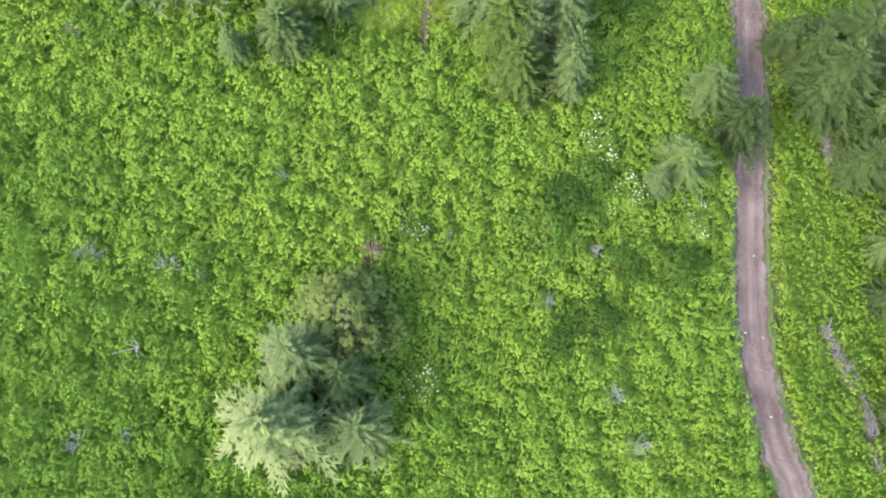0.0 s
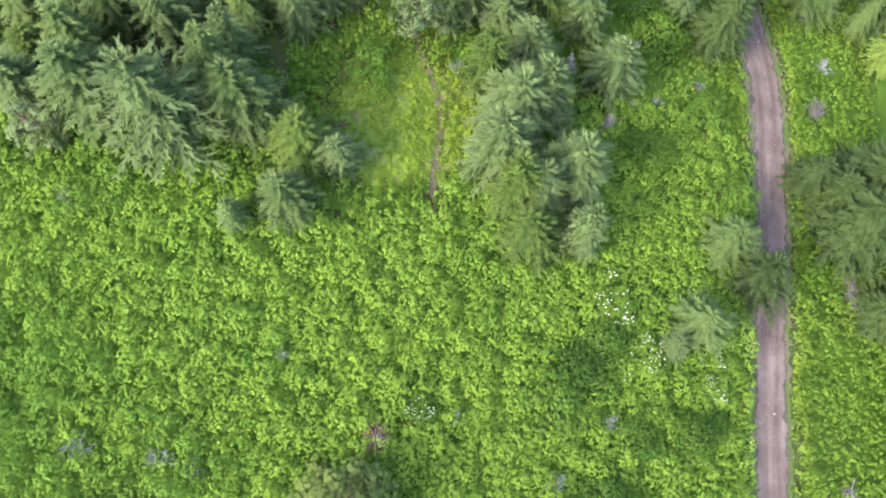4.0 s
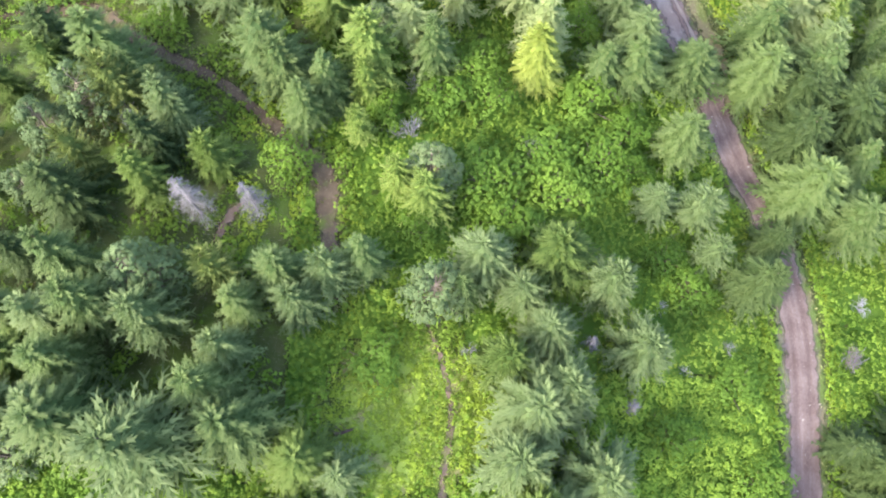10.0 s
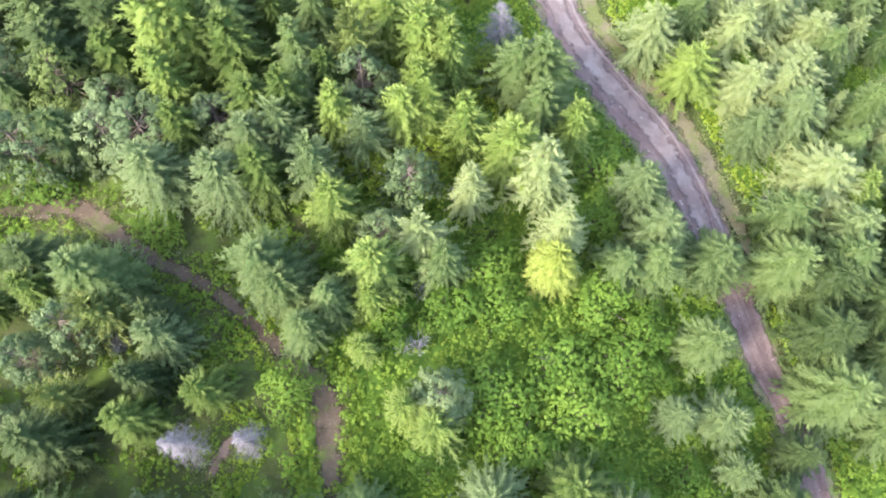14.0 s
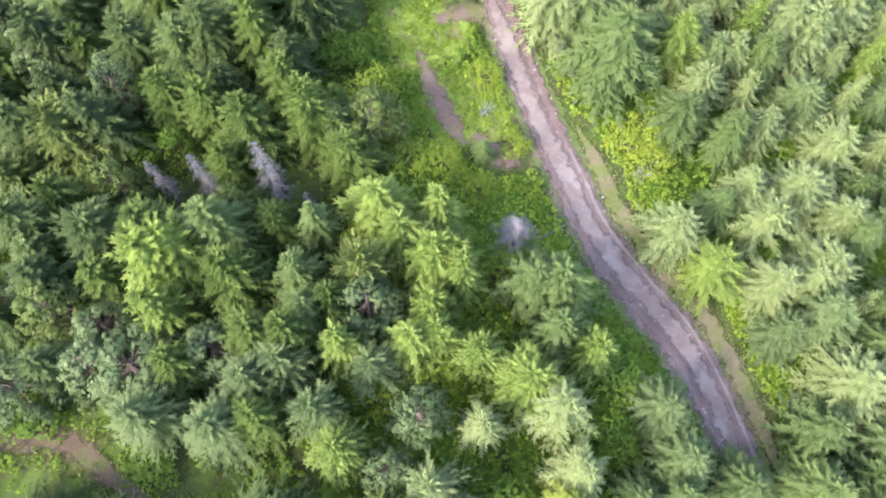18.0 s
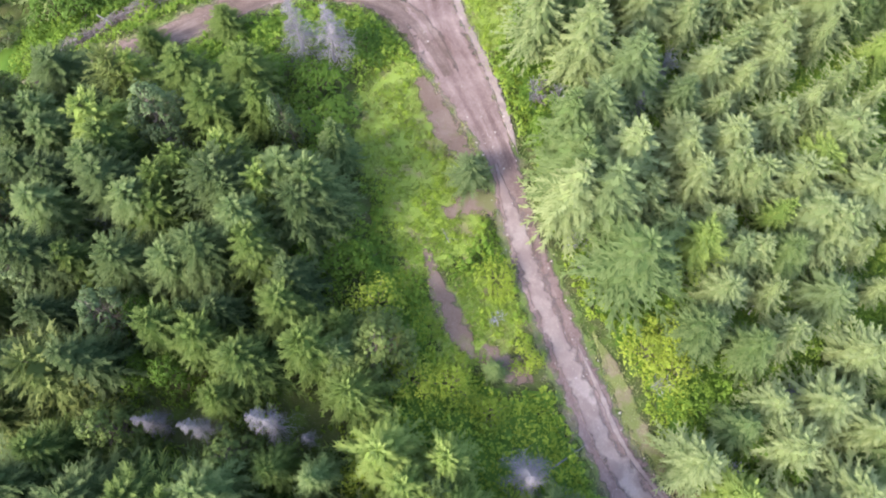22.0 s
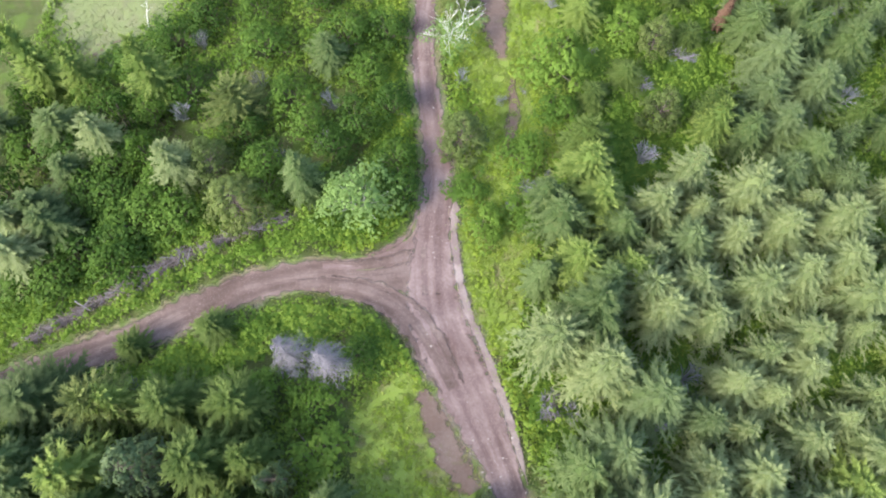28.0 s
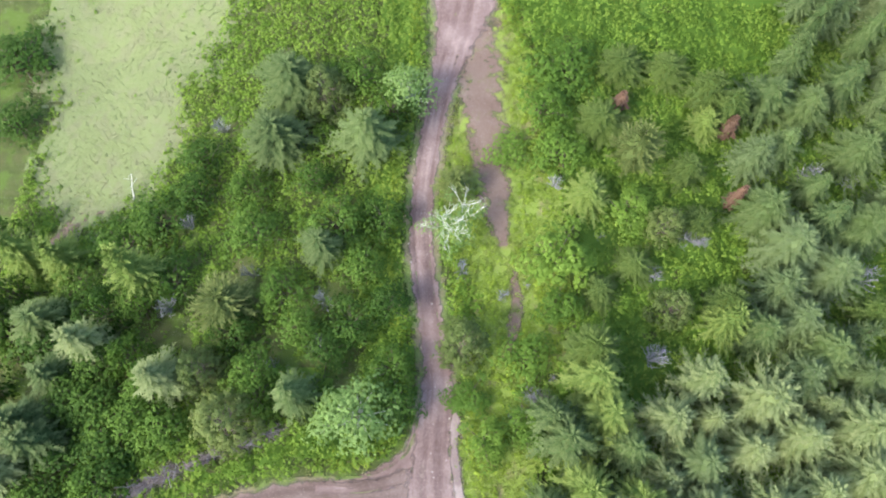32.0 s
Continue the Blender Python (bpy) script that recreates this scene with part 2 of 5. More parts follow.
quads = np.stack([idx[:-1, :-1], idx[:-1, 1:], idx[1:, 1:], idx[1:, :-1]], -1).reshape(-1, 4)
ground = link_mesh("ground", np.stack([GX, GY, GZ], -1).reshape(-1, 3), quads, M_FLOOR)
for p in ground.data.polygons:
    p.use_smooth = True
tagged(ground, "sloping forest floor of dark soil, moss and litter", "ground", kind="structure")


# ---- roads ----
def smooth_line(pts, step=0.5):
    """A Catmull-Rom line of (x, y, width) through the given turns."""
    p = np.array([pts[0], *pts, pts[-1]], float)
    out = []
    for a, b, c, d in zip(p, p[1:], p[2:], p[3:]):
        n = max(2, int(np.hypot(*(c - b)[:2]) / step))
        t = np.linspace(0, 1, n, endpoint=False)[:, None]
        out.append(0.5 * (2 * b + (c - a) * t + (2 * a - 5 * b + 4 * c - d) * t**2 + (3 * b - a - 3 * c + d) * t**3))
    return np.vstack([*out, p[-1:]])


MAIN = smooth_line([(33.5, -12, 3.4), (32.3, -1.5, 3.2), (30.6, 2.8, 3.3), (29.4, 7.8, 3.4), (28.9, 13, 3.4), (29.1, 18.3, 3.5), (29.6, 24, 3.2), (30.2, 29.8, 3.3),
                    (31.6, 41, 3.4), (32.2, 50, 3.6), (32.2, 56, 3.6), (30.3, 65.5, 3.4), (27.3, 71, 3.4), (25.0, 77.5, 3.6), (22.3, 84.5, 4.2), (18.0, 92.4, 4.8), (13.2, 97.8, 4.8),
                    (9.2, 103.2, 4.3), (6.9, 108.4, 4.1), (4.4, 113.8, 3.8), (2.1, 119.5, 3.8), (0, 125.8, 3.5), (-1.8, 132, 3.2), (-4.6, 137.8, 4.9), (-7.6, 143.5, 6.0),
                    (-9.6, 148, 5.8), (-10.4, 153, 4.8), (-10.4, 157.5, 3.6), (-10.4, 163, 3.3), (-11.3, 168.5, 2.7), (-12.6, 174.6, 2.7), (-13.4, 181.3, 2.5), (-13.2, 188.4, 2.5),
                    (-12.4, 195.9, 2.8), (-11.2, 203, 4.5), (-10.2, 210, 8.0), (-10, 222, 8.0)])
BRANCH = smooth_line([(-9.8, 152.6, 5.6), (-14.0, 151.9, 4.6), (-17.2, 151.3, 3.9), (-21.4, 151.4, 3.2), (-25.0, 150.7, 3.3), (-30.1, 148.9, 3.4), (-35.2, 146.3, 3.5), (-40.7, 143.3, 3.4), (-46.5, 141.2, 3.2), (-52.3, 139.1, 2.6), (-58, 137.2, 2.4), (-70, 134, 2.4)])
CURVE = smooth_line([(-7.4, 140.6, 2.4), (-9.6, 144.0, 3.6), (-12.0, 147.2, 3.4), (-15.4, 149.4, 2.8), (-20, 150.2, 2.0), (-24, 150.0, 1.2)])
FILLET = smooth_line([(-10.6, 163.0, 1.4), (-11.2, 159.6, 2.0), (-11.9, 156.6, 2.6), (-13.6, 154.4, 2.6), (-17, 152.9, 2.0), (-21.5, 152.2, 1.2)])
TRAIL = smooth_line([(-10.6, 53, 0.4), (-11.2, 57, 1.2), (-11.9, 61, 2.2), (-12.5, 65.2, 2.6), (-14.8, 67.9, 1.8), (-17.7, 70.1, 1.4), (-21.3, 73.0, 1.3), (-24.3, 74.8, 1.5), (-27.7, 76.3, 1.7), (-32, 78.9, 2.0), (-35.4, 80.7, 2.3), (-39.2, 80.4, 1.8), (-48, 79.5, 0.6)])
PULLOUT = smooth_line([(-4.2, 178.5, 0.8), (-5.0, 182, 2.6), (-5.6, 186, 3.8), (-6.4, 191, 4.6), (-7.4, 196, 5.2), (-8.4, 202, 6.0), (-9.4, 208, 6.5)])
SPUR = smooth_line([(1.6, 110.2, 3.2), (-0.3, 109.8, 3.2), (-3, 111.5, 2.2)])
CUT = smooth_line([(-5.0, 131.0, 2.0), (-7.2, 134.2, 3.6), (-9.0, 137.4, 3.0), (-10.4, 140.2, 1.4)])
BARE = [smooth_line(p) for p in (
    [(-8.6, 121.0, 0.6), (-7.0, 117.0, 2.4), (-5.2, 113.4, 2.6), (-3.6, 110.6, 0.8)],
    [(-1.4, 36.5, 0.4), (-1.6, 40.0, 0.9), (-1.0, 45.0, 0.7), (-2.2, 50.5, 0.5), (-4.5, 55.0, 0.3)], [(-3.8, 166.0, 0.5), (-2.6, 170.5, 1.6), (-3.0, 176.0, 0.8)],
    [(-20.8, 58.5, 0.3), (-20.2, 60.0, 1.2), (-19.4, 61.6, 0.9), (-18.6, 62.4, 0.3)], [(-58, 178, 1.0), (-55, 181, 2.5), (-50, 183, 0.8)])]
SLASH = smooth_line([(-53.5, 142.4, 0.3), (-47.5, 145.6, 0.9), (-43.4, 148.3, 0.5), (-39.2, 150.8, 0.8), (-35, 153.1, 0.4), (-30.4, 155.4, 0.7), (-25, 157.8, 0.3)])
POCKET = smooth_line([(-1.6, 126.6, 3.0), (-4.4, 126.2, 2.8), (-7.0, 124.8, 1.6)])


def strip(name, line, mat, lift, widen=0.0, ragged=0.25, cols=13, ruts=True, label="", category=""):
    d = np.gradient(line[:, :2], axis=0)
    d /= np.linalg.norm(d, axis=1)[:, None]
    side = np.stack([-d[:, 1], d[:, 0]], -1)
    s = np.linspace(-1, 1, cols)
    verts, rut, rim, track = [], [], [], []
    run = np.concatenate([[0], np.cumsum(np.hypot(*np.diff(line[:, :2], axis=0).T))])
    for i, (x, y, w) in enumerate(line):
        for j, k in enumerate(s):
            half = (w / 2 + widen) * 1.16
            edge = 1.0
            if abs(k) > 0.75:
                q = noise.noise((x * 0.55 + 7 * np.sign(k), y * 0.55, 3.1 + lift * 20)) + 0.6 * noise.noise((x * 1.9, y * 1.9, 9.7 * np.sign(k)))
                edge = max(0.81 if cols > 9 else 0.76, 1 + ragged * q)
            off = half * k * edge
            px, py = x + side[i, 0] * off, y + side[i, 1] * off
            r = max(0.0, 1 - abs(abs(off) - 0.78) / 0.36) if ruts else 0.0
            bumpy = 0.03 * noise.noise((px * 1.3, py * 1.3, 1.0))
            drop = -0.05 if abs(k) == 1 else 0.0
            verts.append((px, py, ground_z(px, py) + lift - 0.05 * r + bumpy + drop))
            rut.append(r)
            rim.append(abs(k))
            track += [off, run[i], 0.0]
    n = len(line)
    g = np.arange(n * cols).reshape(n, cols)
    f = np.stack([g[:-1, :-1], g[1:, :-1], g[1:, 1:], g[:-1, 1:]], -1).reshape(-1, 4)[:, ::-1]
    ob = link_mesh(name, verts, f, mat, attr=("rut", rut))
    ob.data.attributes.new("edge", "FLOAT", "POINT").data.foreach_set("value", np.asarray(rim, dtype=np.float32))
    ob.data.attributes.new("track", "FLOAT_VECTOR", "POINT").data.foreach_set("vector", np.asarray(track, dtype=np.float32))
    for p in ob.data.polygons:
        p.use_smooth = True
    return tagged(ob, label, category, kind="structure")


strip("road", MAIN, M_ROAD, 0.10, ragged=0.12, label="unpaved mauve-brown dirt track with two worn wheel ruts", category="road")
strip("road_branch", BRANCH, M_DAMP, 0.085, ragged=0.12, label="narrow brown dirt track turning off into the trees", category="road")
strip("road_curve", CURVE, M_DAMP, 0.115, ragged=0.12, label="curved inner lane of bare brown dirt at the junction", category="road")
strip("road_fillet", FILLET, M_ROAD, 0.075, ragged=0.12, label="rounded corner of bare dirt where the tracks meet", category="road")
strip("verge", MAIN, M_SHOULDER, 0.05, 0.9, 0.5, 9, False, "trampled verge of straw-coloured grass and dirt beside the track", "verge")
strip("verge_branch", BRANCH, M_SHOULDER, 0.045, 0.6, 0.5, 9, False, "grassy verge of the side track", "verge")
strip("footpath", TRAIL, M_PATH, 0.06, 0.1, 0.9, 9, False, "brown trodden footpath through the trees", "path")
strip("pullout", PULLOUT, M_TRAIL, 0.06, 0.2, 0.5, 9, False, "bare reddish dirt pull-out beside the track", "path")
strip("spur", SPUR, M_TRAIL, 0.06, 0.0, 0.5, 7, False, "bare dirt patch where weeds are worn away", "path")
strip("cut_path", CUT, M_TRAIL, 0.06, 0.0, 0.5, 7, False, "narrow eroded reddish dirt gully in the grass", "path")
strip("pocket", POCKET, M_TRAIL, 0.06, 0.0, 0.5, 7, False, "small bare dirt pocket beside the track", "path")


strip("slash_bed", SLASH, M_LITTER, 0.05, 0.1, 1.1, 7, False, "brown litter under the line of brushwood", "path")
for bare_line in BARE:
    strip("bare_patch", bare_line, M_TRAIL, 0.05, 0.0, 0.6, 7, False, "patch of bare brown soil worn into the grass", "path")


def berm(y0, y1, offset, width):
    """Gravel pushed to one edge of the track."""
    d = np.gradient(MAIN[:, :2], axis=0)
    d /= np.linalg.norm(d, axis=1)[:, None]
    right = np.stack([d[:, 1], -d[:, 0]], -1)
    p = MAIN[:, :2] + right * (MAIN[:, 2:] / 2 + offset)
    sel = (MAIN[:, 1] > y0) & (MAIN[:, 1] < y1)
    return np.column_stack([p[sel], width * np.clip(np.sin(np.linspace(0, np.pi, sel.sum())) * 3, 0.2, 1)])


BERM = berm(131, 163, 0.25, 1.0)
strip("gravel_berm", BERM, M_GRAVEL, 0.12, 0.0, 0.9, 9, False, "pale strip of gravel and dry grass along the track", "gravel")
strip("gravel_berm_south", berm(78, 113, -0.7, 0.6), M_GRAVEL, 0.155, 0.0, 0.9, 7, False, "thin pale streak of gravel on the track", "gravel")
strip("gravel_spread", berm(80, 131, -2.3, 2.3), M_GRAVEL, 0.15, 0.0, 0.8, 7, False, "pale gravel spread over the inner side of the track", "gravel")


DRY = berm(79, 113, 1.3, 2.3)
strip("dry_verge", DRY, M_STRAW, 0.07, 0.0, 0.5, 9, False, "wide dry verge of straw and brown dirt beside the track", "verge")


# ---- where things grow ----
LINES = ((MAIN, 0.15), (DRY, -0.5), (BRANCH, 0.1), (CURVE, 0.0), (FILLET, 0.0), (TRAIL, -0.75), (SLASH, -0.3), (PULLOUT, 0.0), (SPUR, -0.2), (CUT, -0.2), (POCKET, -0.2), *((b, -0.2) for b in BARE))


def clear_of_lines(x, y):
    """Distance to the nearest edge of bare ground, for arrays of places."""
    best = np.full(x.shape, 1e9)
    for ln, extra in LINES:
        for px, py, w in ln[::3]:
            best = np.minimum(best, np.hypot(x - px, y - py) - w / 2 - extra)
    return best


def soft(x, y, cx, cy, rx, ry):
    return np.hypot((x - cx) / rx, (y - cy) / ry)


def open_ground(x, y):
    """Below 1 in the grassy clearings."""
    return np.minimum.reduce([soft(x, y, -4.5, 45, 7, 6.5), soft(x, y, -8.2, 128, 5.5, 11), soft(x, y, -4.0, 114, 4.5, 5), soft(x, y, -2.0, 176, 5, 14), soft(x, y, -6, 190, 5, 18), soft(x, y, -4.2, 158, 4.0, 16), soft(x, y, -12.5, 134, 4.5, 8)])


def meadow(x, y):
    return np.minimum(soft(x, y, -53.5, 193, 11, 13.5), soft(x, y, -54, 209, 15, 16))


def jitter_grid(x0, x1, y0, y1, step):
    xs, ys = np.meshgrid(np.arange(x0, x1, step), np.arange(y0, y1, step))
    xs, ys = xs.ravel(), ys.ravel()
    return xs + np.random.uniform(-0.5, 0.5, xs.size) * step, ys + np.random.uniform(-0.5, 0.5, ys.size) * step


def kites(base, along, across, length, width, fold=0.15):
    """Leaf-shaped quads: base points, unit directions, sizes. Returns verts (4 a leaf) and quads."""
    n = len(base)
    up = np.cross(along, across)
    mid = base + along * (length * 0.45)[:, None]
    half = across * (width / 2)[:, None]
    lift = up * (length * fold)[:, None]
    v = np.stack([base, mid + half + lift, base + along * length[:, None], mid - half + lift], 1).reshape(-1, 3)
    return v, np.arange(4 * n).reshape(n, 4)


def unit(v):
    return v / (np.linalg.norm(v, axis=-1, keepdims=True) + 1e-9)


def dome_leaves(cx, cy, cz, rad, high, count, leaf):
    """Leaves over many low domes at once: arrays of places, radii, heights; the same count on each."""
    n = len(cx)
    th = np.random.uniform(0, 2 * np.pi, (n, count))
    el = np.arccos(np.random.uniform(0.05, 1, (n, count)))
    d = np.stack([np.sin(el) * np.cos(th), np.sin(el) * np.sin(th), np.cos(el)], -1)
    lump = 1 + 0.22 * np.sin(3 * th + np.random.uniform(0, 6, (n, 1))) * np.sin(el) + np.random.uniform(-0.22, 0.12, (n, count))
    p = d * lump[..., None] * np.stack([rad, rad, high], -1)[:, None, :] + np.stack([cx, cy, cz], -1)[:, None, :]
    p, d = p.reshape(-1, 3), d.reshape(-1, 3)
    normal = unit(d + np.random.normal(0, 0.2, d.shape) + (0, 0, 0.4))
    along = unit(np.cross(normal, np.random.normal(0, 1, d.shape)))
    across = np.cross(normal, along)
    size = leaf * np.random.uniform(0.7, 1.4, len(p))
    return kites(p - along * (size / 2)[:, None], along, across, size, size * 0.8, -0.1)


def mound_cover(name, x, y, spacing, low, high, size, leaves, leaf, mat, label, category):
    """Sprigs at x, y, lifted into shrubs: each shrub is a mound round its own centre, lower where shrubs meet."""
    x0, y0 = x.min() - 2 * spacing, y.min() - 2 * spacing
    nx, ny = int((x.max() - x0) / spacing) + 3, int((y.max() - y0) / spacing) + 3
    J, I = np.meshgrid(np.arange(ny), np.arange(nx), indexing="ij")
    sx, sy = x0 + (I + np.random.uniform(0.1, 0.9, I.shape)) * spacing, y0 + (J + np.random.uniform(0.1, 0.9, I.shape)) * spacing
    top, hue = np.random.uniform(low, high, I.shape), np.random.uniform(0, 0.4, I.shape)
    i, j = ((x - x0) / spacing).astype(int), ((y - y0) / spacing).astype(int)
    best, lift, shade = np.full(x.shape, 1e9), np.zeros(x.shape), np.zeros(x.shape)
    for dj in (-1, 0, 1):
        for di in (-1, 0, 1):
            a, b = np.clip(j + dj, 0, ny - 1), np.clip(i + di, 0, nx - 1)
            d = np.hypot(x - sx[a, b], y - sy[a, b])
            near = d < best
            best, lift, shade = np.where(near, d, best), np.where(near, top[a, b], lift), np.where(near, hue[a, b], shade)
    up = lift * np.clip(1 - 0.8 * (best / spacing / 0.75) ** 2, 0.18, 1) * np.random.uniform(0.88, 1.1, len(x))
    r = np.random.uniform(*size, len(x))
    v, f = dome_leaves(x, y, ground_z(x, y) + up - r * 0.7, r, r * 0.9, leaves, leaf)
    fresh = np.repeat(shade + np.random.uniform(0, 0.25, len(x)), leaves * 4)
    return tagged(link_mesh(name, v, f, mat, attr=("young", fresh)), label, category, kind="stuff")


def thicket(name, x, y, rad, high, count, leaf, mat, label, category):
    v, f = dome_leaves(x, y, ground_z(x, y) - 0.1, rad, high, count, leaf)
    return tagged(link_mesh(name, v, f, mat), label, category, kind="stuff")


def patch_sheet(name, x0, x1, y0, y1, step, mask, mat, lift, label, lumps=0.04):
    """A ragged-edged sheet of other soil laid on the ground where mask is below 1."""
    xs, ys = np.arange(x0, x1, step), np.arange(y0, y1, step)
    X, Y = np.meshgrid(xs, ys)
    wild = np.array([noise.noise((a * 0.35, b * 0.35, 4.2)) + 0.6 * noise.noise((a * 1.1, b * 1.1, 8.8)) for a, b in zip(X.ravel(), Y.ravel())]).reshape(X.shape)
    inside = (mask(X, Y) + 0.28 * wild) < 1
    g = np.arange(X.size).reshape(X.shape)
    f = np.stack([g[:-1, :-1], g[:-1, 1:], g[1:, 1:], g[1:, :-1]], -1)[inside[:-1, :-1]]
    used, f = np.unique(f, return_inverse=True)
    v = np.stack([X, Y, ground_z(X, Y) + lift + lumps * wild], -1).reshape(-1, 3)[used]
    ob = link_mesh(name, v, f.reshape(-1, 4), mat)
    return tagged(ob, label, "ground", kind="structure")


patch_sheet("clearing_ground", -22, 8, 36, 216, 0.5, open_ground, M_CLEAR, 0.0, "mottled yellow-brown soil and moss in the clearings")
patch_sheet("meadow_ground", -72, -34, 178, 236, 0.5, meadow, M_DRY, 0.06, "pale dry soil of the meadow with brown patches")


# ---- kinds of trees: each built once, then copied ----
def sticks(a, b, r0, r1, sides=4):
    """Tapered rods from points a to points b."""
    a, b = np.asarray(a, float), np.asarray(b, float)
    d = unit(b - a)
    s = unit(np.cross(d, np.where(np.abs(d[:, 2:]) > 0.9, (1.0, 0, 0), (0, 0, 1.0))))
    t = np.cross(d, s)
    k = np.linspace(0, 2 * np.pi, sides, endpoint=False)
    ring = np.cos(k)[None, :, None] * s[:, None] + np.sin(k)[None, :, None] * t[:, None]
    r0, r1 = np.broadcast_to(r0, len(a)), np.broadcast_to(r1, len(a))
    v = np.concatenate([a[:, None] + ring * r0[:, None, None], b[:, None] + ring * r1[:, None, None]], 1)
    f = []
    for i in range(len(a)):
        o = i * 2 * sides
        f += [[o + j, o + (j + 1) % sides, o + sides + (j + 1) % sides, o + sides + j] for j in range(sides)]
        f.append([o + sides + j for j in range(sides)])
    return v.reshape(-1, 3), f


def trunk_mesh(height, radius, mat, wobble=0.04, sides=7):
    z = np.linspace(-0.4, height, 9)
    pts = np.stack([np.cumsum(np.random.normal(0, wobble, 9)), np.cumsum(np.random.normal(0, wobble, 9)), z], -1)
    pts[:, :2] -= pts[0, :2]
    rad = radius * (1 - 0.93 * np.linspace(0, 1, 9) ** 0.9)
    v, f = sticks(pts[:-1], pts[1:], rad[:-1], rad[1:], sides)
    return v, f


def blades_of(base, along, across, length, width):
    """Narrow pointed sprays, one triangle each."""
    half = across * (width / 2)[:, None]
    return np.stack([base - half, base + half, base + along * length[:, None]], 1).reshape(-1, 3)


def conifer(name, mat, height=10.0, radius=2.7, whorls=20, per=12, twigs=6, rise=0.25, droop=0.5, skirt=0.06, profile=0.8, uneven=0.25, soft_tip=0.42, label="", bark=None):
    """A conifer as a standing group: trunk, and a crown of fern-like boughs in whorls, each with side twigs."""
    root = new(name)
    v, f = trunk_mesh(height * 0.99, 0.13 * height / 10 + 0.05, bark or M_BARK)
    link_mesh("trunk", v, f, bark or M_BARK, root)
    V, young = [], []
    lean = np.random.uniform(0.82, 1.15, 12)
    s = np.repeat(np.linspace(0.22, 0.96, twigs), 2)
    sign = np.tile([1.0, -1.0], twigs)
    for w in range(whorls):
        h = skirt + (1 - skirt) * (w + 0.5) / whorls
        n = max(5, int(round(per * (1 - 0.5 * h))))
        turn = np.random.uniform(0, 6.28)
        for b in range(n):
            az = turn + 2 * np.pi * b / n + np.random.normal(0, 0.2)
            hb = min(0.985, h + np.random.uniform(-0.6, 0.6) / whorls)
            reach = radius * ((1 - hb) ** profile + 0.04) * np.random.uniform(1 - uneven, 1 + uneven * 0.6) * lean[int(az / 0.5236) % 12]
            out = np.array([math.cos(az), math.sin(az), 0.0])
            side = np.array([-out[1], out[0], 0.0])
            climb = rise + 0.8 * hb**3
            sag = droop + np.random.normal(0, 0.08)
            base = out * (reach * s)[:, None]
            base[:, 2] = hb * height + reach * (climb * s - sag * s**2 + 0.1 * s**4)
            ang = 0.85 - 0.35 * s + np.random.normal(0, 0.16, len(s))
            along = out * np.cos(ang)[:, None] + side * (sign * np.sin(ang))[:, None]
            along[:, 2] = climb - 1.4 * sag * s - 0.15 + np.random.normal(0, 0.15, len(s))
            spine = np.array([[*(out[:2] * reach * 0.15), hb * height], [*(out[:2] * reach * 0.82), base[-1, 2]]])
            slope = base[-1, 2] - hb * height
            ends = np.array([[out[0] * reach, out[1] * reach, slope], [out[0], out[1], climb - sag]])
            base = np.vstack([base, spine])
            along = unit(np.vstack([along, ends]))
            ln = np.concatenate([(reach * 0.2 * (1.15 - 0.75 * s) + 0.17) * np.random.uniform(0.75, 1.25, len(s)), [reach * 0.85, 0.22 + 0.1 * reach]])
            wd = np.concatenate([0.13 + 0.06 * (1 - s), [0.16 + 0.05 * reach, 0.2]])
            face = out * 0.55 + (0, 0, 1.0) + np.random.normal(0, 0.24, along.shape)
            V.append(blades_of(base, along, unit(np.cross(face, along)), ln, wd))
            young.append(np.repeat(np.concatenate([0.04 + s**2 * soft_tip, [0.0, soft_tip * 1.25]]), 3) * np.tile([0.8, 0.8, 1.25], len(base)))
    n = 90
    hk, ak = np.random.uniform(0.08, 0.92, n), np.random.uniform(0, 2 * np.pi, n)
    inner = radius * 0.55 * (1 - hk) ** profile
    o = np.stack([np.cos(ak), np.sin(ak), 0 * ak], -1)
    down = unit(o * 0.7 - (0, 0, 1))
    V.append(blades_of(o * inner[:, None] * 0.5 + np.stack([0 * hk, 0 * hk, hk * height + 0.3], -1), down, np.cross(o, (0, 0, 1.0)), 0.6 + inner * 0.8, 0.5 + inner * 0.9))
    young.append(np.zeros(3 * n))
    V, young = np.vstack(V), np.clip(np.concatenate(young), 0, 1)
    link_mesh("crown", V, np.arange(len(V)).reshape(-1, 3), mat, root, attr=("young", young))
    return tagged(root, label, "tree")


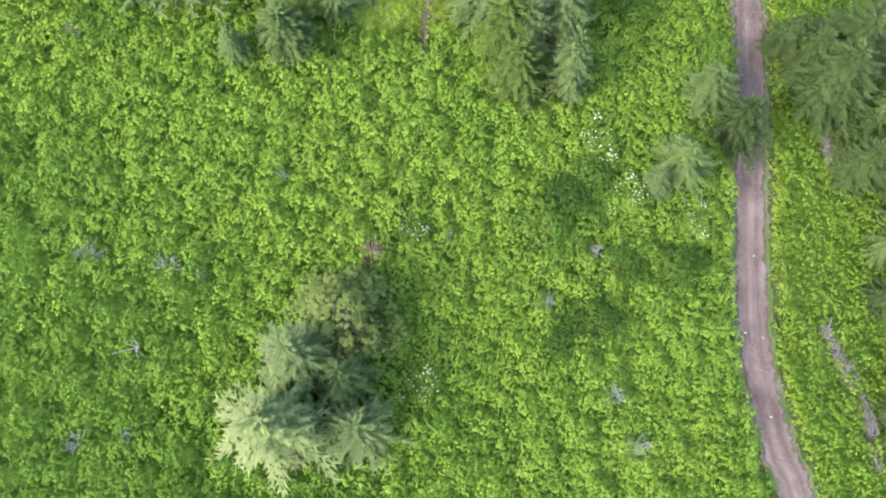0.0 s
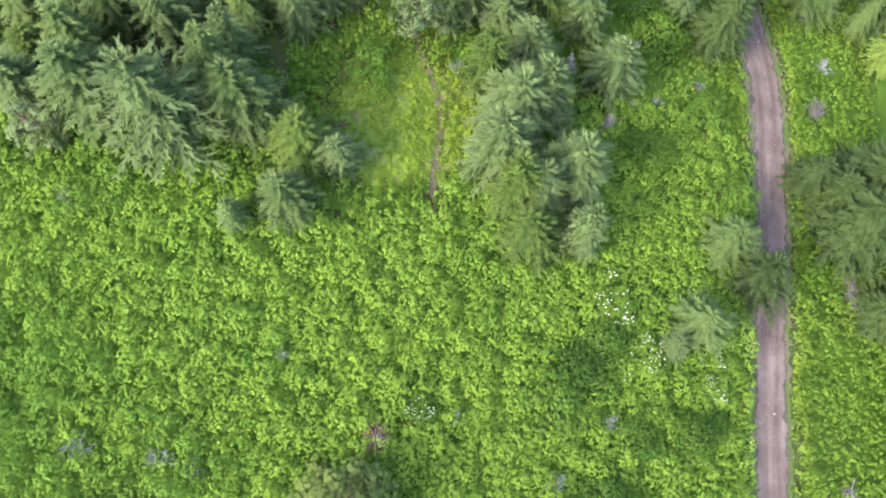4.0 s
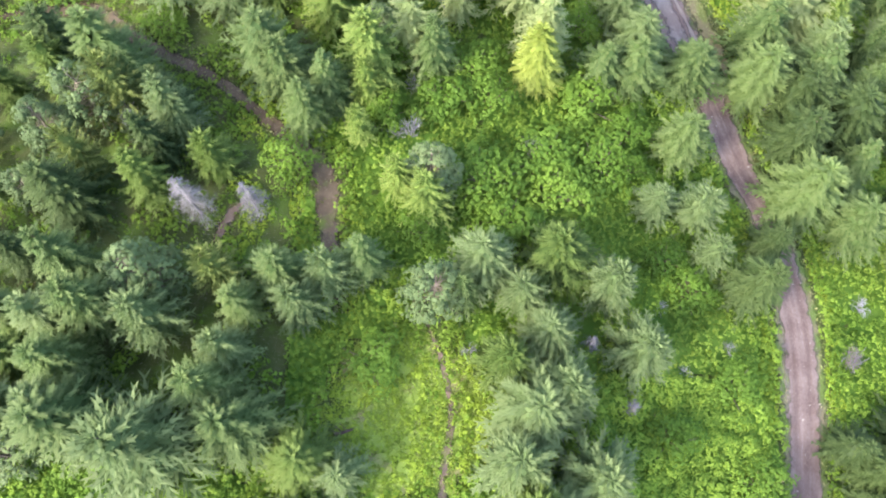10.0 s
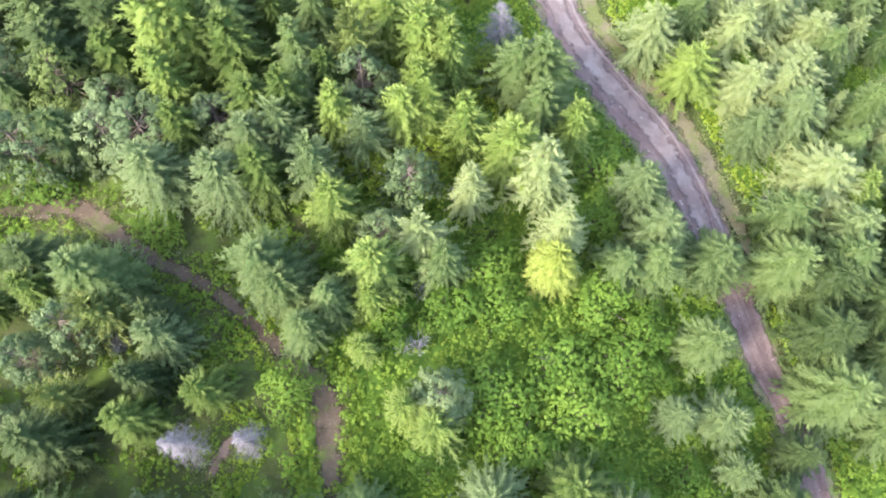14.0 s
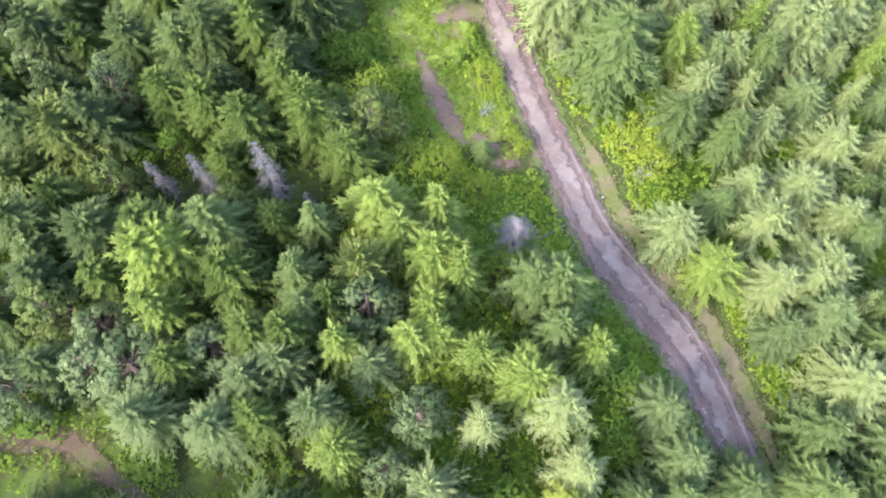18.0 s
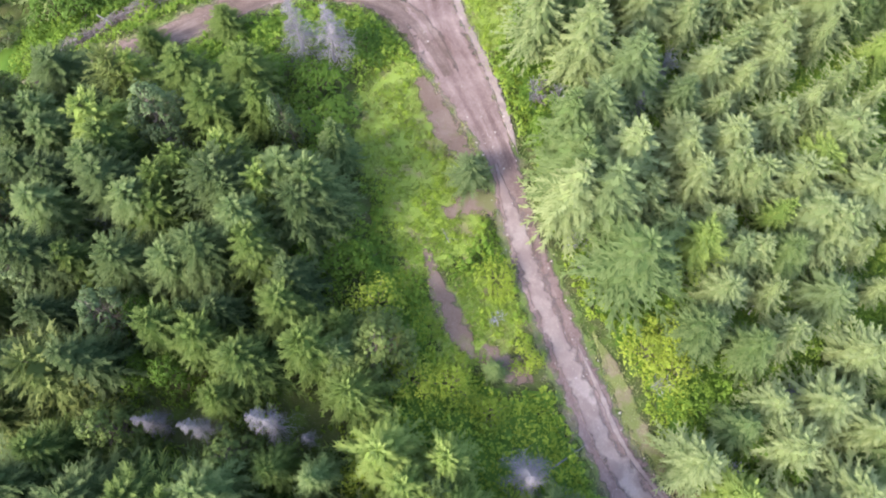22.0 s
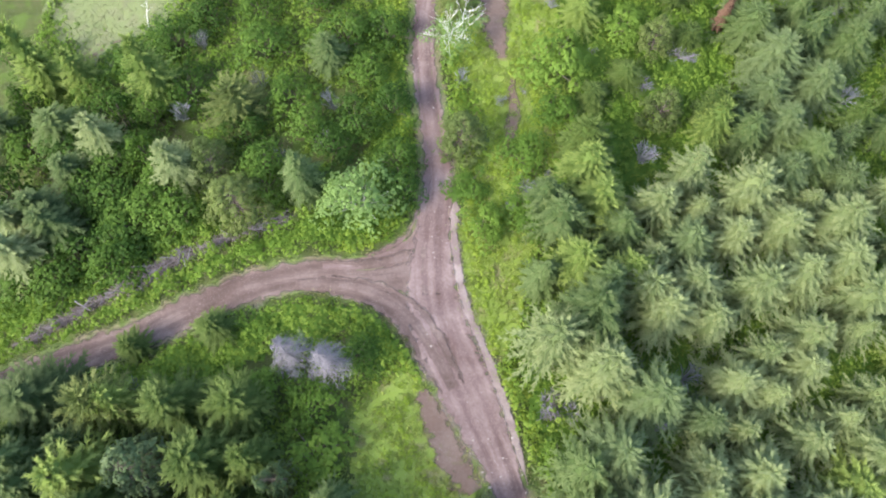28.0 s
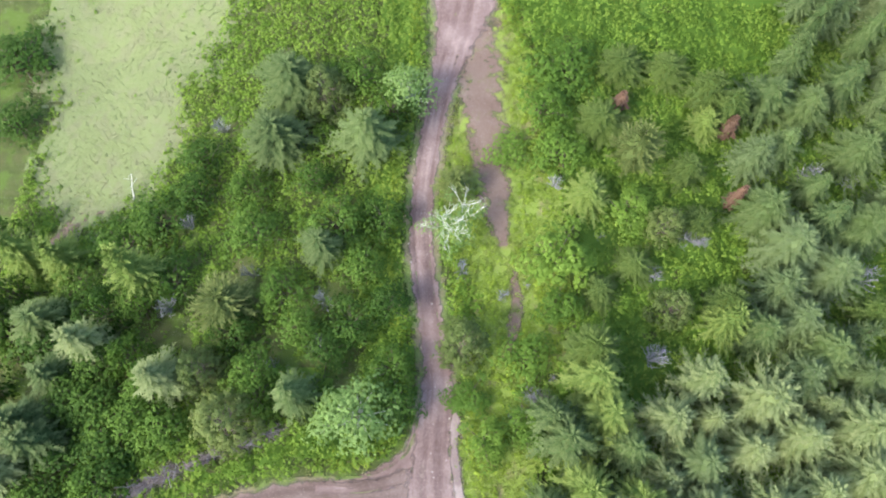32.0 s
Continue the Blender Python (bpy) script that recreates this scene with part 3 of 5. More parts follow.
def bare(name, mat, height=8.0, radius=2.2, whorls=16, per=7, label=""):
    """A dead conifer: trunk and bare drooping branches with twigs."""
    root = new(name)
    v, f = trunk_mesh(height, 0.14, mat, 0.05)
    link_mesh("trunk", v, f, mat, root)
    for w in range(whorls):
        a, b, r0 = [], [], []
        h = 0.1 + 0.88 * (w + 0.5) / whorls
        for k in range(per):
            az = random.uniform(0, 6.28)
            reach = radius * ((1 - h) ** 0.75 + 0.06) * random.uniform(0.55, 1.1)
            o = Vector((math.cos(az), math.sin(az), 0))
            sd = Vector((-o.y, o.x, 0))
            p0 = Vector((0, 0, h * height))
            p1 = p0 + o * reach * 0.5 + Vector((0, 0, 0.06 * reach))
            p2 = p0 + o * reach + Vector((0, 0, -0.25 * reach))
            a += [p0, p1]
            b += [p1, p2]
            r0 += [0.03, 0.02]
            for q in range(9):
                s = 0.15 + 0.09 * q
                base = p0.lerp(p1, s * 2) if s < 0.5 else p1.lerp(p2, s * 2 - 1)
                g = random.choice((-1, 1))
                a.append(base)
                b.append(base + (o * 0.6 + sd * g * 0.8 + Vector((0, 0, random.uniform(-0.5, 0.1)))) * reach * random.uniform(0.2, 0.42))
                r0.append(0.018)
        v, f = sticks(a, b, np.array(r0), np.array(r0) * 0.45, 3)
        link_mesh("branch_whorl", v, f, mat, root)
    return tagged(root, label, "dead tree")


def leafy(name, mat, height, radius, clumps, leaves, leaf, bark, label, category, limb=0.045, blossom=0):
    """A broadleaf: stems that fork to clumps of leaves, with an uneven outline and gaps."""
    root = new(name)
    az = np.random.uniform(0, 2 * np.pi, clumps)
    k = np.sqrt(np.random.uniform(0, 1, clumps))
    r = radius * k * (1 + 0.2 * np.sin(3 * az + 1)) * 0.85
    z = height * (0.95 - 0.62 * k**2) * np.random.uniform(0.72, 1.05, clumps)
    c = np.stack([r * np.cos(az), r * np.sin(az), z], -1)
    fork = c * (0.45, 0.45, 0.55)
    start = c * (0.06, 0.06, 0.0) - (0, 0, 0.3)
    v, f = sticks(np.vstack([start, fork]), np.vstack([fork, c]), np.repeat([limb * 1.6, limb], clumps), np.repeat([limb, limb * 0.35], clumps), 4)
    link_mesh("stem", v, f, bark, root)
    size = np.random.uniform(0.55, 1.15, clumps) * radius * 0.42
    V, F = dome_leaves(c[:, 0], c[:, 1], c[:, 2] - size * 0.45, size, size * 0.85, leaves, leaf)
    link_mesh("foliage", V, F, mat, root)
    if blossom:
        pick = np.random.randint(0, clumps, blossom)
        p = c[pick] + np.random.normal(0, 0.3, (blossom, 3)) * size[pick][:, None] + np.stack([0 * size[pick], 0 * size[pick], size[pick] * 0.55], -1)
        n = unit(np.random.normal(0, 0.3, p.shape) + (0, 0, 1))
        al = unit(np.cross(n, np.random.normal(0, 1, p.shape)))
        V, F = kites(p, al, np.cross(n, al), np.full(blossom, 0.1), np.full(blossom, 0.1))
        link_mesh("blossom", V, F, M_FLOWER, root, "flat white flower clusters")
    return tagged(root, label, category)


def twiggy(name, mat, height=1.3, radius=1.0, stems=30, label=""):
    """A leafless shrub: stems that fan out and fork."""
    root = new(name)
    a, b, r = [], [], []
    for i in range(stems):
        az, k = random.uniform(0, 6.28), math.sqrt(random.random())
        tip = Vector((radius * k * math.cos(az), radius * k * math.sin(az), height * (1 - 0.5 * k * k) * random.uniform(0.75, 1.1)))
        mid = Vector((tip.x * 0.5, tip.y * 0.5, tip.z * 0.62))
        a += [Vector((0.1 * tip.x, 0.1 * tip.y, -0.1)), mid]
        b += [mid, tip]
        r += [0.03, 0.022]
        for q in range(3):
            c = mid.lerp(tip, random.uniform(0.2, 0.9))
            a.append(c)
            b.append(c + Vector((random.gauss(0, 0.22), random.gauss(0, 0.22), random.uniform(0.0, 0.25))))
            r.append(0.016)
    v, f = sticks(a, b, np.array(r), np.array(r) * 0.5, 3)
    link_mesh("twig_fan", v, f, mat, root)
    return tagged(root, label, "dead shrub")


def tufted(name, mat, height, radius, tufts, label):
    """A pine whose limbs end in rounded tufts of needles."""
    root = new(name)
    v, f = trunk_mesh(height * 0.97, 0.15, M_BARK)
    link_mesh("trunk", v, f, M_BARK, root)
    h = 1 - np.random.uniform(0.02, 0.9, tufts) ** 0.72
    az = np.arange(tufts) * 2.39996 + np.random.normal(0, 0.3, tufts)
    r = radius * ((1 - h) ** 0.62) * np.random.uniform(0.62, 1.05, tufts)
    c = np.stack([r * np.cos(az), r * np.sin(az), h * height + 0.12 * r], -1)
    start = np.stack([0 * h, 0 * h, h * height - 0.25 * r], -1)
    v, f = sticks(start, c, 0.035, 0.014, 3)
    tagged(link_mesh("limb", v, f, M_BARK, root), "thin brown limbs", kind="stuff")
    size = np.random.uniform(0.36, 0.6, tufts) * (0.75 + 0.35 * (1 - h))
    V, F = dome_leaves(c[:, 0], c[:, 1], c[:, 2] - size * 0.4, size, size * 0.9, 24, 0.24)
    link_mesh("crown", V, F, mat, root)
    return tagged(root, label, "tree")


def forked(name, mat, height, radius, label):
    """A half-bare broadleaf: white leaders that fork again and again, with thin leaves low down."""
    root = new(name)
    a, b, r, tips = [], [], [], []

    def grow(p, d, ln, rad, depth):
        q = p + d * ln
        a.append(p)
        b.append(q)
        r.append(rad)
        if depth == 0:
            tips.append(q)
            return
        for k in range(3 if depth > 1 else 2):
            e = (d + Vector((random.gauss(0, 0.55), random.gauss(0, 0.55), random.gauss(0.05, 0.25)))).normalized()
            grow(q if k else p.lerp(q, 0.7), e, ln * random.uniform(0.55, 0.85), rad * 0.68, depth - 1)

    for k in range(3):
        az = 2.1 * k + 0.4
        base = Vector((0.15 * math.cos(az), 0.15 * math.sin(az), -0.2))
        grow(base, Vector((0.42 * math.cos(az), 0.42 * math.sin(az), 1)).normalized(), height * 0.36, 0.036, 4)
    a, b = np.array(a), np.array(b)
    wide = radius / np.percentile(np.hypot(b[:, 0], b[:, 1]), 97)
    k = np.array([wide, wide, height / b[:, 2].max()])
    v, f = sticks(a * k, b * k, np.array(r), np.array(r) * 0.6, 4)
    link_mesh("limb", v, f, M_WHITE, root)
    c = np.array(tips) * k * (0.95, 0.95, 0.6)
    n = len(c)
    V, F = dome_leaves(c[:, 0], c[:, 1], c[:, 2], np.full(n, 0.5), np.full(n, 0.45), 6, 0.18)
    link_mesh("foliage", V, F, mat, root)
    return tagged(root, label, "tree")


np.random.seed(5)
random.seed(5)
SPRUCES = [
    conifer("spruce_tree", M_SPRUCE, droop=0.45, profile=0.68, label="tall grey-green spruce with drooping layered branches"),
    conifer("spruce_tree", M_SPRUCE, droop=0.35, whorls=22, profile=0.62, label="dense green spruce with feathery tiers"),
    conifer("ragged_spruce_tree", M_SPRUCE, droop=0.6, whorls=17, rise=0.35, uneven=0.42, label="ragged grey-green spruce with long uneven boughs"),
    conifer("ragged_spruce_tree", M_SPRUCE, droop=0.75, whorls=18, uneven=0.36, profile=0.92, label="tall spruce with long sweeping boughs"),
]
SUNLIT_PALES = [
    conifer("pale_spruce_tree", M_SUNLIT_PALE, droop=0.5, whorls=19, profile=0.66, uneven=0.36, soft_tip=0.5, label="pale yellowish-green spruce with young shoots, sunlight in its colour"),
    conifer("pale_spruce_tree", M_SUNLIT_PALE, droop=0.4, whorls=16, profile=0.6, rise=0.35, uneven=0.42, soft_tip=0.5, label="broad pale grey-green spruce with open tiers, sunlight in its colour"),
    conifer("pale_spruce_tree", M_SUNLIT_PALE, droop=0.62, whorls=18, rise=0.35, uneven=0.4, soft_tip=0.5, label="ragged pale spruce with long uneven boughs, sunlight in its colour"),
    conifer("pale_spruce_tree", M_SUNLIT_PALE, droop=0.42, whorls=20, profile=0.76, soft_tip=0.5, label="pale straw-green spruce with feathery tiers, sunlight in its colour"),
]
BLUES = [
    conifer("blue_spruce_tree", M_BLUE, droop=0.4, profile=0.7, uneven=0.28, label="bluish-green spruce with stiff needled branches"),
    conifer("blue_spruce_tree", M_BLUE, droop=0.3, whorls=17, rise=0.4, profile=0.62, uneven=0.34, label="rounded bluish-green spruce with upturned tips"),
]
SHADED_DARKS = [
    conifer("dark_spruce_tree", M_SHADED_DARK, droop=0.45, profile=0.66, label="dark green spruce with dense layered branches, shade in its colour"),
    conifer("dark_spruce_tree", M_SHADED_DARK, droop=0.35, whorls=22, profile=0.6, uneven=0.3, label="dark green spruce with feathery tiers, shade in its colour"),
    conifer("dark_spruce_tree", M_SHADED_DARK, droop=0.65, whorls=17, rise=0.35, uneven=0.42, label="ragged dark spruce with sweeping boughs, shade in its colour"),
]
FIRS = [
    conifer("fir_tree", M_FIR, 8.0, 2.3, 18, 12, 6, 0.42, 0.42, 0.05, 0.64, 0.26, 0.6, "young yellow-green fir with soft bright shoots"),
    conifer("fir_tree", M_FIR, 8.0, 2.3, 17, 12, 6, 0.5, 0.4, 0.05, 0.6, 0.34, 0.6, "young bright green fir with upswept branches"),
    conifer("fir_tree", M_FIR, 8.0, 2.3, 20, 11, 6, 0.35, 0.5, 0.05, 0.72, 0.3, 0.6, "slim light green fir, pointed, beside its neighbours"),
]
SHADED_GREEN_FIRS = [
    conifer("green_fir_tree", M_SHADED_DEEP, 8.0, 2.3, 18, 12, 6, 0.42, 0.42, 0.05, 0.62, 0.28, 0.5, "deep green fir with soft upswept branches, shade in its colour"),
    conifer("green_fir_tree", M_SHADED_DEEP, 8.0, 2.3, 19, 11, 6, 0.35, 0.5, 0.05, 0.7, 0.32, 0.5, "pointed deep green fir in the dense wood, shade in its colour"),
]
GREY_FIRS = [conifer("grey_fir_tree", M_BLUE, 8.0, 2.3, 18, 12, 6, 0.42, 0.42, 0.05, 0.6, 0.3, 0.4, "soft grey-green fir with rounded crown")]
PINES = [conifer("pine_tree", M_PINE, 8.0, 2.4, 15, 11, 6, 0.55, 0.2, 0.1, 0.58, 0.3, 0.6, "round-crowned olive-green pine with tufted twigs")]
GOLDEN = conifer("golden_fir_tree", M_GOLD, 9.0, 2.2, 24, 12, 6, 0.25, 0.5, 0.04, 0.58, 0.12, 0.6, "golden yellow-green fir standing out from the wood")
RUSTY = conifer("rusty_fir_tree", M_RUST, 5.0, 1.0, 14, 8, 4, 0.2, 0.4, 0.1, 0.8, 0.3, 0.5, "small dying fir with rust-red needles")
DEAD = [bare("dead_spruce_tree", M_DEAD, label="dead grey spruce with bare drooping branches"), bare("dead_spruce_tree", M_DEAD, whorls=14, per=7, label="dead grey spruce with bare drooping branches")]
ASPENS = [leafy("aspen_tree", M_ASPEN, 7.0, 2.8, 38, 34, 0.26, M_WHITE, "light green aspen with thin pale limbs", "tree", 0.03), forked("bare_aspen_tree", M_ASPEN, 7.0, 2.7, "half-bare aspen with whitish forking limbs beside the track")]
BUSHES = [
    leafy("bush", M_BUSH, 4.0, 2.4, 26, 38, 0.26, M_BARK, "rounded bright green leafy bush", "bush"),
    leafy("bush", M_BUSH, 4.0, 2.4, 22, 44, 0.27, M_BARK, "clumped green broadleaf bush", "bush"),
    leafy("bush", M_BUSH, 4.0, 2.4, 32, 32, 0.24, M_BARK, "spreading green bush with small leaves", "bush"),
]
SUNLIT_LIMES = [
    leafy("lime_bush", M_SUNLIT_LIME, 4.0, 2.4, 26, 38, 0.24, M_BARK, "rounded yellow-green leafy bush, sunlight in its colour", "bush"),
    leafy("lime_bush", M_SUNLIT_LIME, 4.0, 2.4, 30, 34, 0.22, M_BARK, "spreading yellow-green bush with small leaves, sunlight in its colour", "bush"),
]
SHADED_ALDERS = [
    leafy("alder_bush", M_SHADED_ALDER, 4.0, 2.4, 24, 40, 0.26, M_BARK, "deep green alder bush with clumped leaves, shade in its colour", "bush"),
    leafy("alder_bush", M_SHADED_ALDER, 4.0, 2.4, 30, 34, 0.24, M_BARK, "tall deep green alder bush, uneven top, shade in its colour", "bush"),
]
TUFTED = [
    tufted("grey_pine_tree", M_TUFT, 8.0, 2.5, 92, "grey-green pine with rounded tufts of needles"),
    tufted("grey_pine_tree", M_TUFT, 8.0, 2.5, 80, "grey-green pine, tufted, with pale limbs showing"),
    tufted("olive_pine_tree", M_PINE, 8.0, 2.5, 90, "olive-green pine with rounded tufts of needles"),
]
ELDERS = [leafy("flowering_bush", M_BUSH, 2.4, 2.0, 22, 36, 0.22, M_BARK, "green elder bush dotted with white flower heads", "bush", blossom=80)]
SHRUBS = [twiggy("dead_shrub", M_SLATE, label="leafless slate-grey dead shrub among green growth"), twiggy("dead_shrub", M_SLATE, stems=24, label="leafless slate-grey dead shrub among green growth")]
MODELS = [*TUFTED, *SHADED_ALDERS, *SUNLIT_LIMES, *SHRUBS, *SPRUCES, *SUNLIT_PALES, *BLUES, *SHADED_DARKS, *FIRS, *SHADED_GREEN_FIRS, *GREY_FIRS, *PINES, GOLDEN, RUSTY, *DEAD, *ASPENS, *BUSHES, *ELDERS]
pick = random.Random(11)
PLANTED = []


def plant(models, size, x, y, height, radius, group="", tall=1.0):
    """Sets a copy of one of the models; tall stretches it, its foot moved down the slope of the sight line."""
    ob = pick.choice(models)
    grown = height * (tall - 1)
    x, y = x - (x + 4) * grown / 85, y - 0.33 * grown
    radius *= 1 + 0.55 * (tall - 1)
    k, r = height * tall / size[0] * pick.uniform(0.92, 1.1), radius / size[1] * pick.uniform(0.88, 1.14)
    m = pose(x, y, float(ground_z(x, y)) - 0.05, pick.uniform(-1.5, 1.5), pick.uniform(-1.5, 1.5), pick.uniform(0, 360)) @ Matrix.Diagonal((r, r, k, 1))
    made = copy_thing(ob, m)
    PLANTED.append((x, y))
    if group:
        tagged(made, group=group)
    return made


def stature(x, y, height):
    """The western wood is taller than the young trees south of it."""
    if height <= 5 or x > 12:
        return 1.0
    if -18 < x < -8 and y > 106:
        return 1.25
    return 1.5 if 74 < y < 150 else 1.3 if y > 150 else 1.0


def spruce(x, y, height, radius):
    # darker needles west, paler east: shade and sun are put into these pools
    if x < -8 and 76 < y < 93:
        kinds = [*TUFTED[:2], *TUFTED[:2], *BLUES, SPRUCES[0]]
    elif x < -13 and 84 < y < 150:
        kinds = [*SHADED_DARKS, *SHADED_DARKS, *SPRUCES[:2], TUFTED[1]] if x < -18 else [*SPRUCES, SHADED_DARKS[1], TUFTED[1]]
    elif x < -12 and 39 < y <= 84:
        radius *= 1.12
        kinds = [*SPRUCES, *BLUES] if y < 52 else [SHADED_DARKS[0], SHADED_DARKS[2], *SPRUCES, BLUES[0]]
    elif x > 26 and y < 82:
        kinds = [*SHADED_DARKS, *SHADED_DARKS, *SPRUCES]
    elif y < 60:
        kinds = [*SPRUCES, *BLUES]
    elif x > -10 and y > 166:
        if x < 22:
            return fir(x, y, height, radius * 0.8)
        kinds = [*SPRUCES, *BLUES, SUNLIT_PALES[3]]
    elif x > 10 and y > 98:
        kinds = [*SPRUCES, *SUNLIT_PALES, BLUES[0]] if y < 126 else [SPRUCES[1], *SUNLIT_PALES, *SUNLIT_PALES, BLUES[0]]
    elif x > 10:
        kinds = [*SPRUCES, *BLUES] if y < 84 else [*SPRUCES, *SUNLIT_PALES[2:], BLUES[0]]
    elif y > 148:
        kinds = [*SPRUCES, SHADED_DARKS[0], SUNLIT_PALES[3]]
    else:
        kinds = [*SPRUCES, *SUNLIT_PALES, *BLUES]
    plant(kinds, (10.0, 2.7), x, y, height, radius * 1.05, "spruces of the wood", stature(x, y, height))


def fir(x, y, height, radius):
    # the darker firs in the west stand for its dimmer light
    kinds = [*SHADED_GREEN_FIRS, *GREY_FIRS, *GREY_FIRS] if y < 60 else [FIRS[1], *SHADED_GREEN_FIRS, *SHADED_GREEN_FIRS] if x < -14 and 60 < y < 150 or x > 0 and y > 166 else FIRS
    plant(kinds, (8.0, 2.3), x, y, height, radius * 1.05, "young firs of the wood", 1.35 if y < 74 and x > 0 else stature(x, y, height))


def pine(x, y, height, radius):
    plant([PINES[0], TUFTED[2]] if y > 150 else PINES + TUFTED, (8.0, 2.4), x, y, height, radius, "pines of the wood", stature(x, y, height))


def golden_fir(x, y, height, radius):
    plant([GOLDEN], (9.0, 2.2), x, y, height, radius)


def rusty_fir(x, y, height, radius):
    plant([RUSTY], (5.0, 1.0), x, y, height, radius)


def dead_spruce(x, y, height, radius):
    plant(DEAD, (8.0, 2.2), x, y, height, radius, "dead grey spruces", stature(x, y, height))


def aspen(x, y, height, radius):
    plant(ASPENS[:1], (7.0, 2.7), x, y, height, radius, "aspens")


def bush(x, y, height, radius):
    # bushes of the sunlit stretch take the brightened leaf colour
    sunny_bush = -13 < x < 4 and 85 < y < 122 or 9 < x < 18 and 100 < y < 118
    plant(SUNLIT_LIMES if sunny_bush else BUSHES, (4.0, 2.4), x, y, height, radius, "leafy bushes")


def dead_shrub(x, y, height, radius):
    plant(SHRUBS, (1.3, 1.0), x, y, height, radius, "dead grey shrubs")


def bare_aspen(x, y, height, radius):
    plant(ASPENS[1:], (7.0, 2.7), x, y, height, radius * 1.2, "aspens")


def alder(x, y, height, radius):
    plant(SHADED_ALDERS, (4.0, 2.4), x, y, height, radius, "alder bushes")


def elder(x, y, height, radius):
    plant(ELDERS, (2.4, 2.0), x, y, height, radius, "white-flowered bushes")


# ---- the trees, kind by kind, from south to north ----
plant(SUNLIT_PALES[2:3], (10.0, 2.7), -11.5, 4.0, 11, 4.6, "spruces of the field")
plant(BLUES[:1], (10.0, 2.7), -10.6, 8.8, 9.5, 3.6, "spruces of the field")
plant(BLUES[1:], (10.0, 2.7), -6.2, 3.9, 6, 3.3, "spruces of the field")
plant(SPRUCES[:1], (10.0, 2.7), -7.2, 7.6, 6.5, 2.8, "spruces of the field")
spruce(19.2, 26.1, 6, 1.9)
spruce(21.7, 28.0, 6.8, 3.3)
spruce(42.0, 31.0, 7.65, 3.6)
spruce(28.2, 32.9, 7.65, 3.5)
spruce(-17.1, 34.3, 6, 2.1)
spruce(-13.1, 36.0, 6, 2.7)
spruce(25.2, 36.1, 6.8, 3.6)
spruce(39.2, 38.6, 10.2, 5.2)
spruce(37.6, 42.0, 7.65, 3.4)
spruce(-22.7, 41.8, 12, 4.5)
spruce(-28.0, 43.4, 11, 3.6)
spruce(-17.0, 43.5, 10, 3.1)
spruce(35.4, 44.0, 7, 3.3)
spruce(42.7, 44.2, 9.35, 6.1)
spruce(-29.6, 44.6, 9, 2.5)
spruce(-19.1, 46.2, 10, 2.7)
spruce(-29.7, 47.6, 9, 2.5)
spruce(-31.0, 50.9, 10, 2.6)
spruce(-24.0, 51.1, 9, 2.9)
spruce(-28.0, 51.9, 10, 2.5)
spruce(6.8, 52.2, 7.65, 3.2)
spruce(-17.6, 52.8, 8, 2.1)
spruce(-0.5, 54.9, 8, 2.2)
spruce(-30.1, 55.0, 11, 3.0)
spruce(4.6, 55.3, 7.65, 2.7)
spruce(-14.7, 55.3, 9, 2.3)
spruce(-11.1, 55.6, 9, 2.5)
spruce(-8.4, 57.0, 9, 2.5)
spruce(1.3, 57.7, 10, 3.2)
spruce(-31.8, 60.8, 9, 2.8)
spruce(21.5, 65.0, 6.8, 3.0)
spruce(17.1, 65.1, 7, 2.3)
spruce(38.6, 65.8, 7.65, 4.0)
spruce(-25.7, 65.9, 9, 2.3)
spruce(32.5, 68.0, 10.2, 5.0)
spruce(-24.5, 68.7, 9, 2.1)
spruce(-14.2, 70.3, 8, 2.6)
spruce(-25.3, 70.5, 7.2, 2.1)
spruce(20.1, 71.7, 7.65, 3.3)
spruce(38.9, 71.8, 9.35, 4.1)
spruce(-12.2, 72.8, 9, 2.8)
spruce(-16.0, 73.5, 9, 2.9)
spruce(32.2, 73.5, 9.35, 4.6)
spruce(-30.9, 74.2, 7.2, 2.7)
spruce(-35.8, 75.1, 6.4, 2.6)
spruce(-18.0, 76.0, 6.4, 2.9)
spruce(38.6, 77.1, 10.2, 4.8)
spruce(-3.4, 77.7, 7, 2.0)
spruce(12.3, 78.1, 7.65, 3.2)
spruce(33.5, 78.5, 9.35, 3.8)
spruce(15.6, 78.5, 8.5, 3.6)
spruce(-5.3, 79.3, 6.4, 2.1)
spruce(21.6, 79.7, 7.65, 4.5)
spruce(28.9, 79.8, 10.2, 3.9)
spruce(-8.8, 80.2, 5.6, 2.0)
spruce(34.9, 80.6, 10.2, 4.8)
spruce(7.1, 81.5, 6.8, 2.3)
spruce(16.1, 81.8, 8.5, 3.5)
spruce(-22.2, 83.6, 7.2, 2.8)
spruce(-28.1, 84.0, 7.2, 3.1)
spruce(36.2, 84.2, 9.35, 3.9)
spruce(-1.1, 84.6, 7, 2.0)
spruce(-14.9, 84.9, 7.2, 2.5)
spruce(29.6, 84.9, 9.35, 4.3)
spruce(14.3, 86.0, 8.5, 3.7)
spruce(5.3, 86.6, 8.5, 2.8)
spruce(-20.2, 87.1, 6.4, 2.6)
spruce(-33.6, 87.8, 7.2, 2.6)
spruce(-30.3, 87.9, 8, 3.2)
spruce(-17.8, 88.6, 7.2, 2.4)
spruce(-10.7, 88.7, 6.4, 2.3)
spruce(33.4, 89.3, 10.2, 5.2)
spruce(-23.8, 89.5, 6.4, 2.7)
spruce(-33.4, 90.9, 6.4, 2.6)
spruce(-16.8, 93.1, 6.4, 2.5)
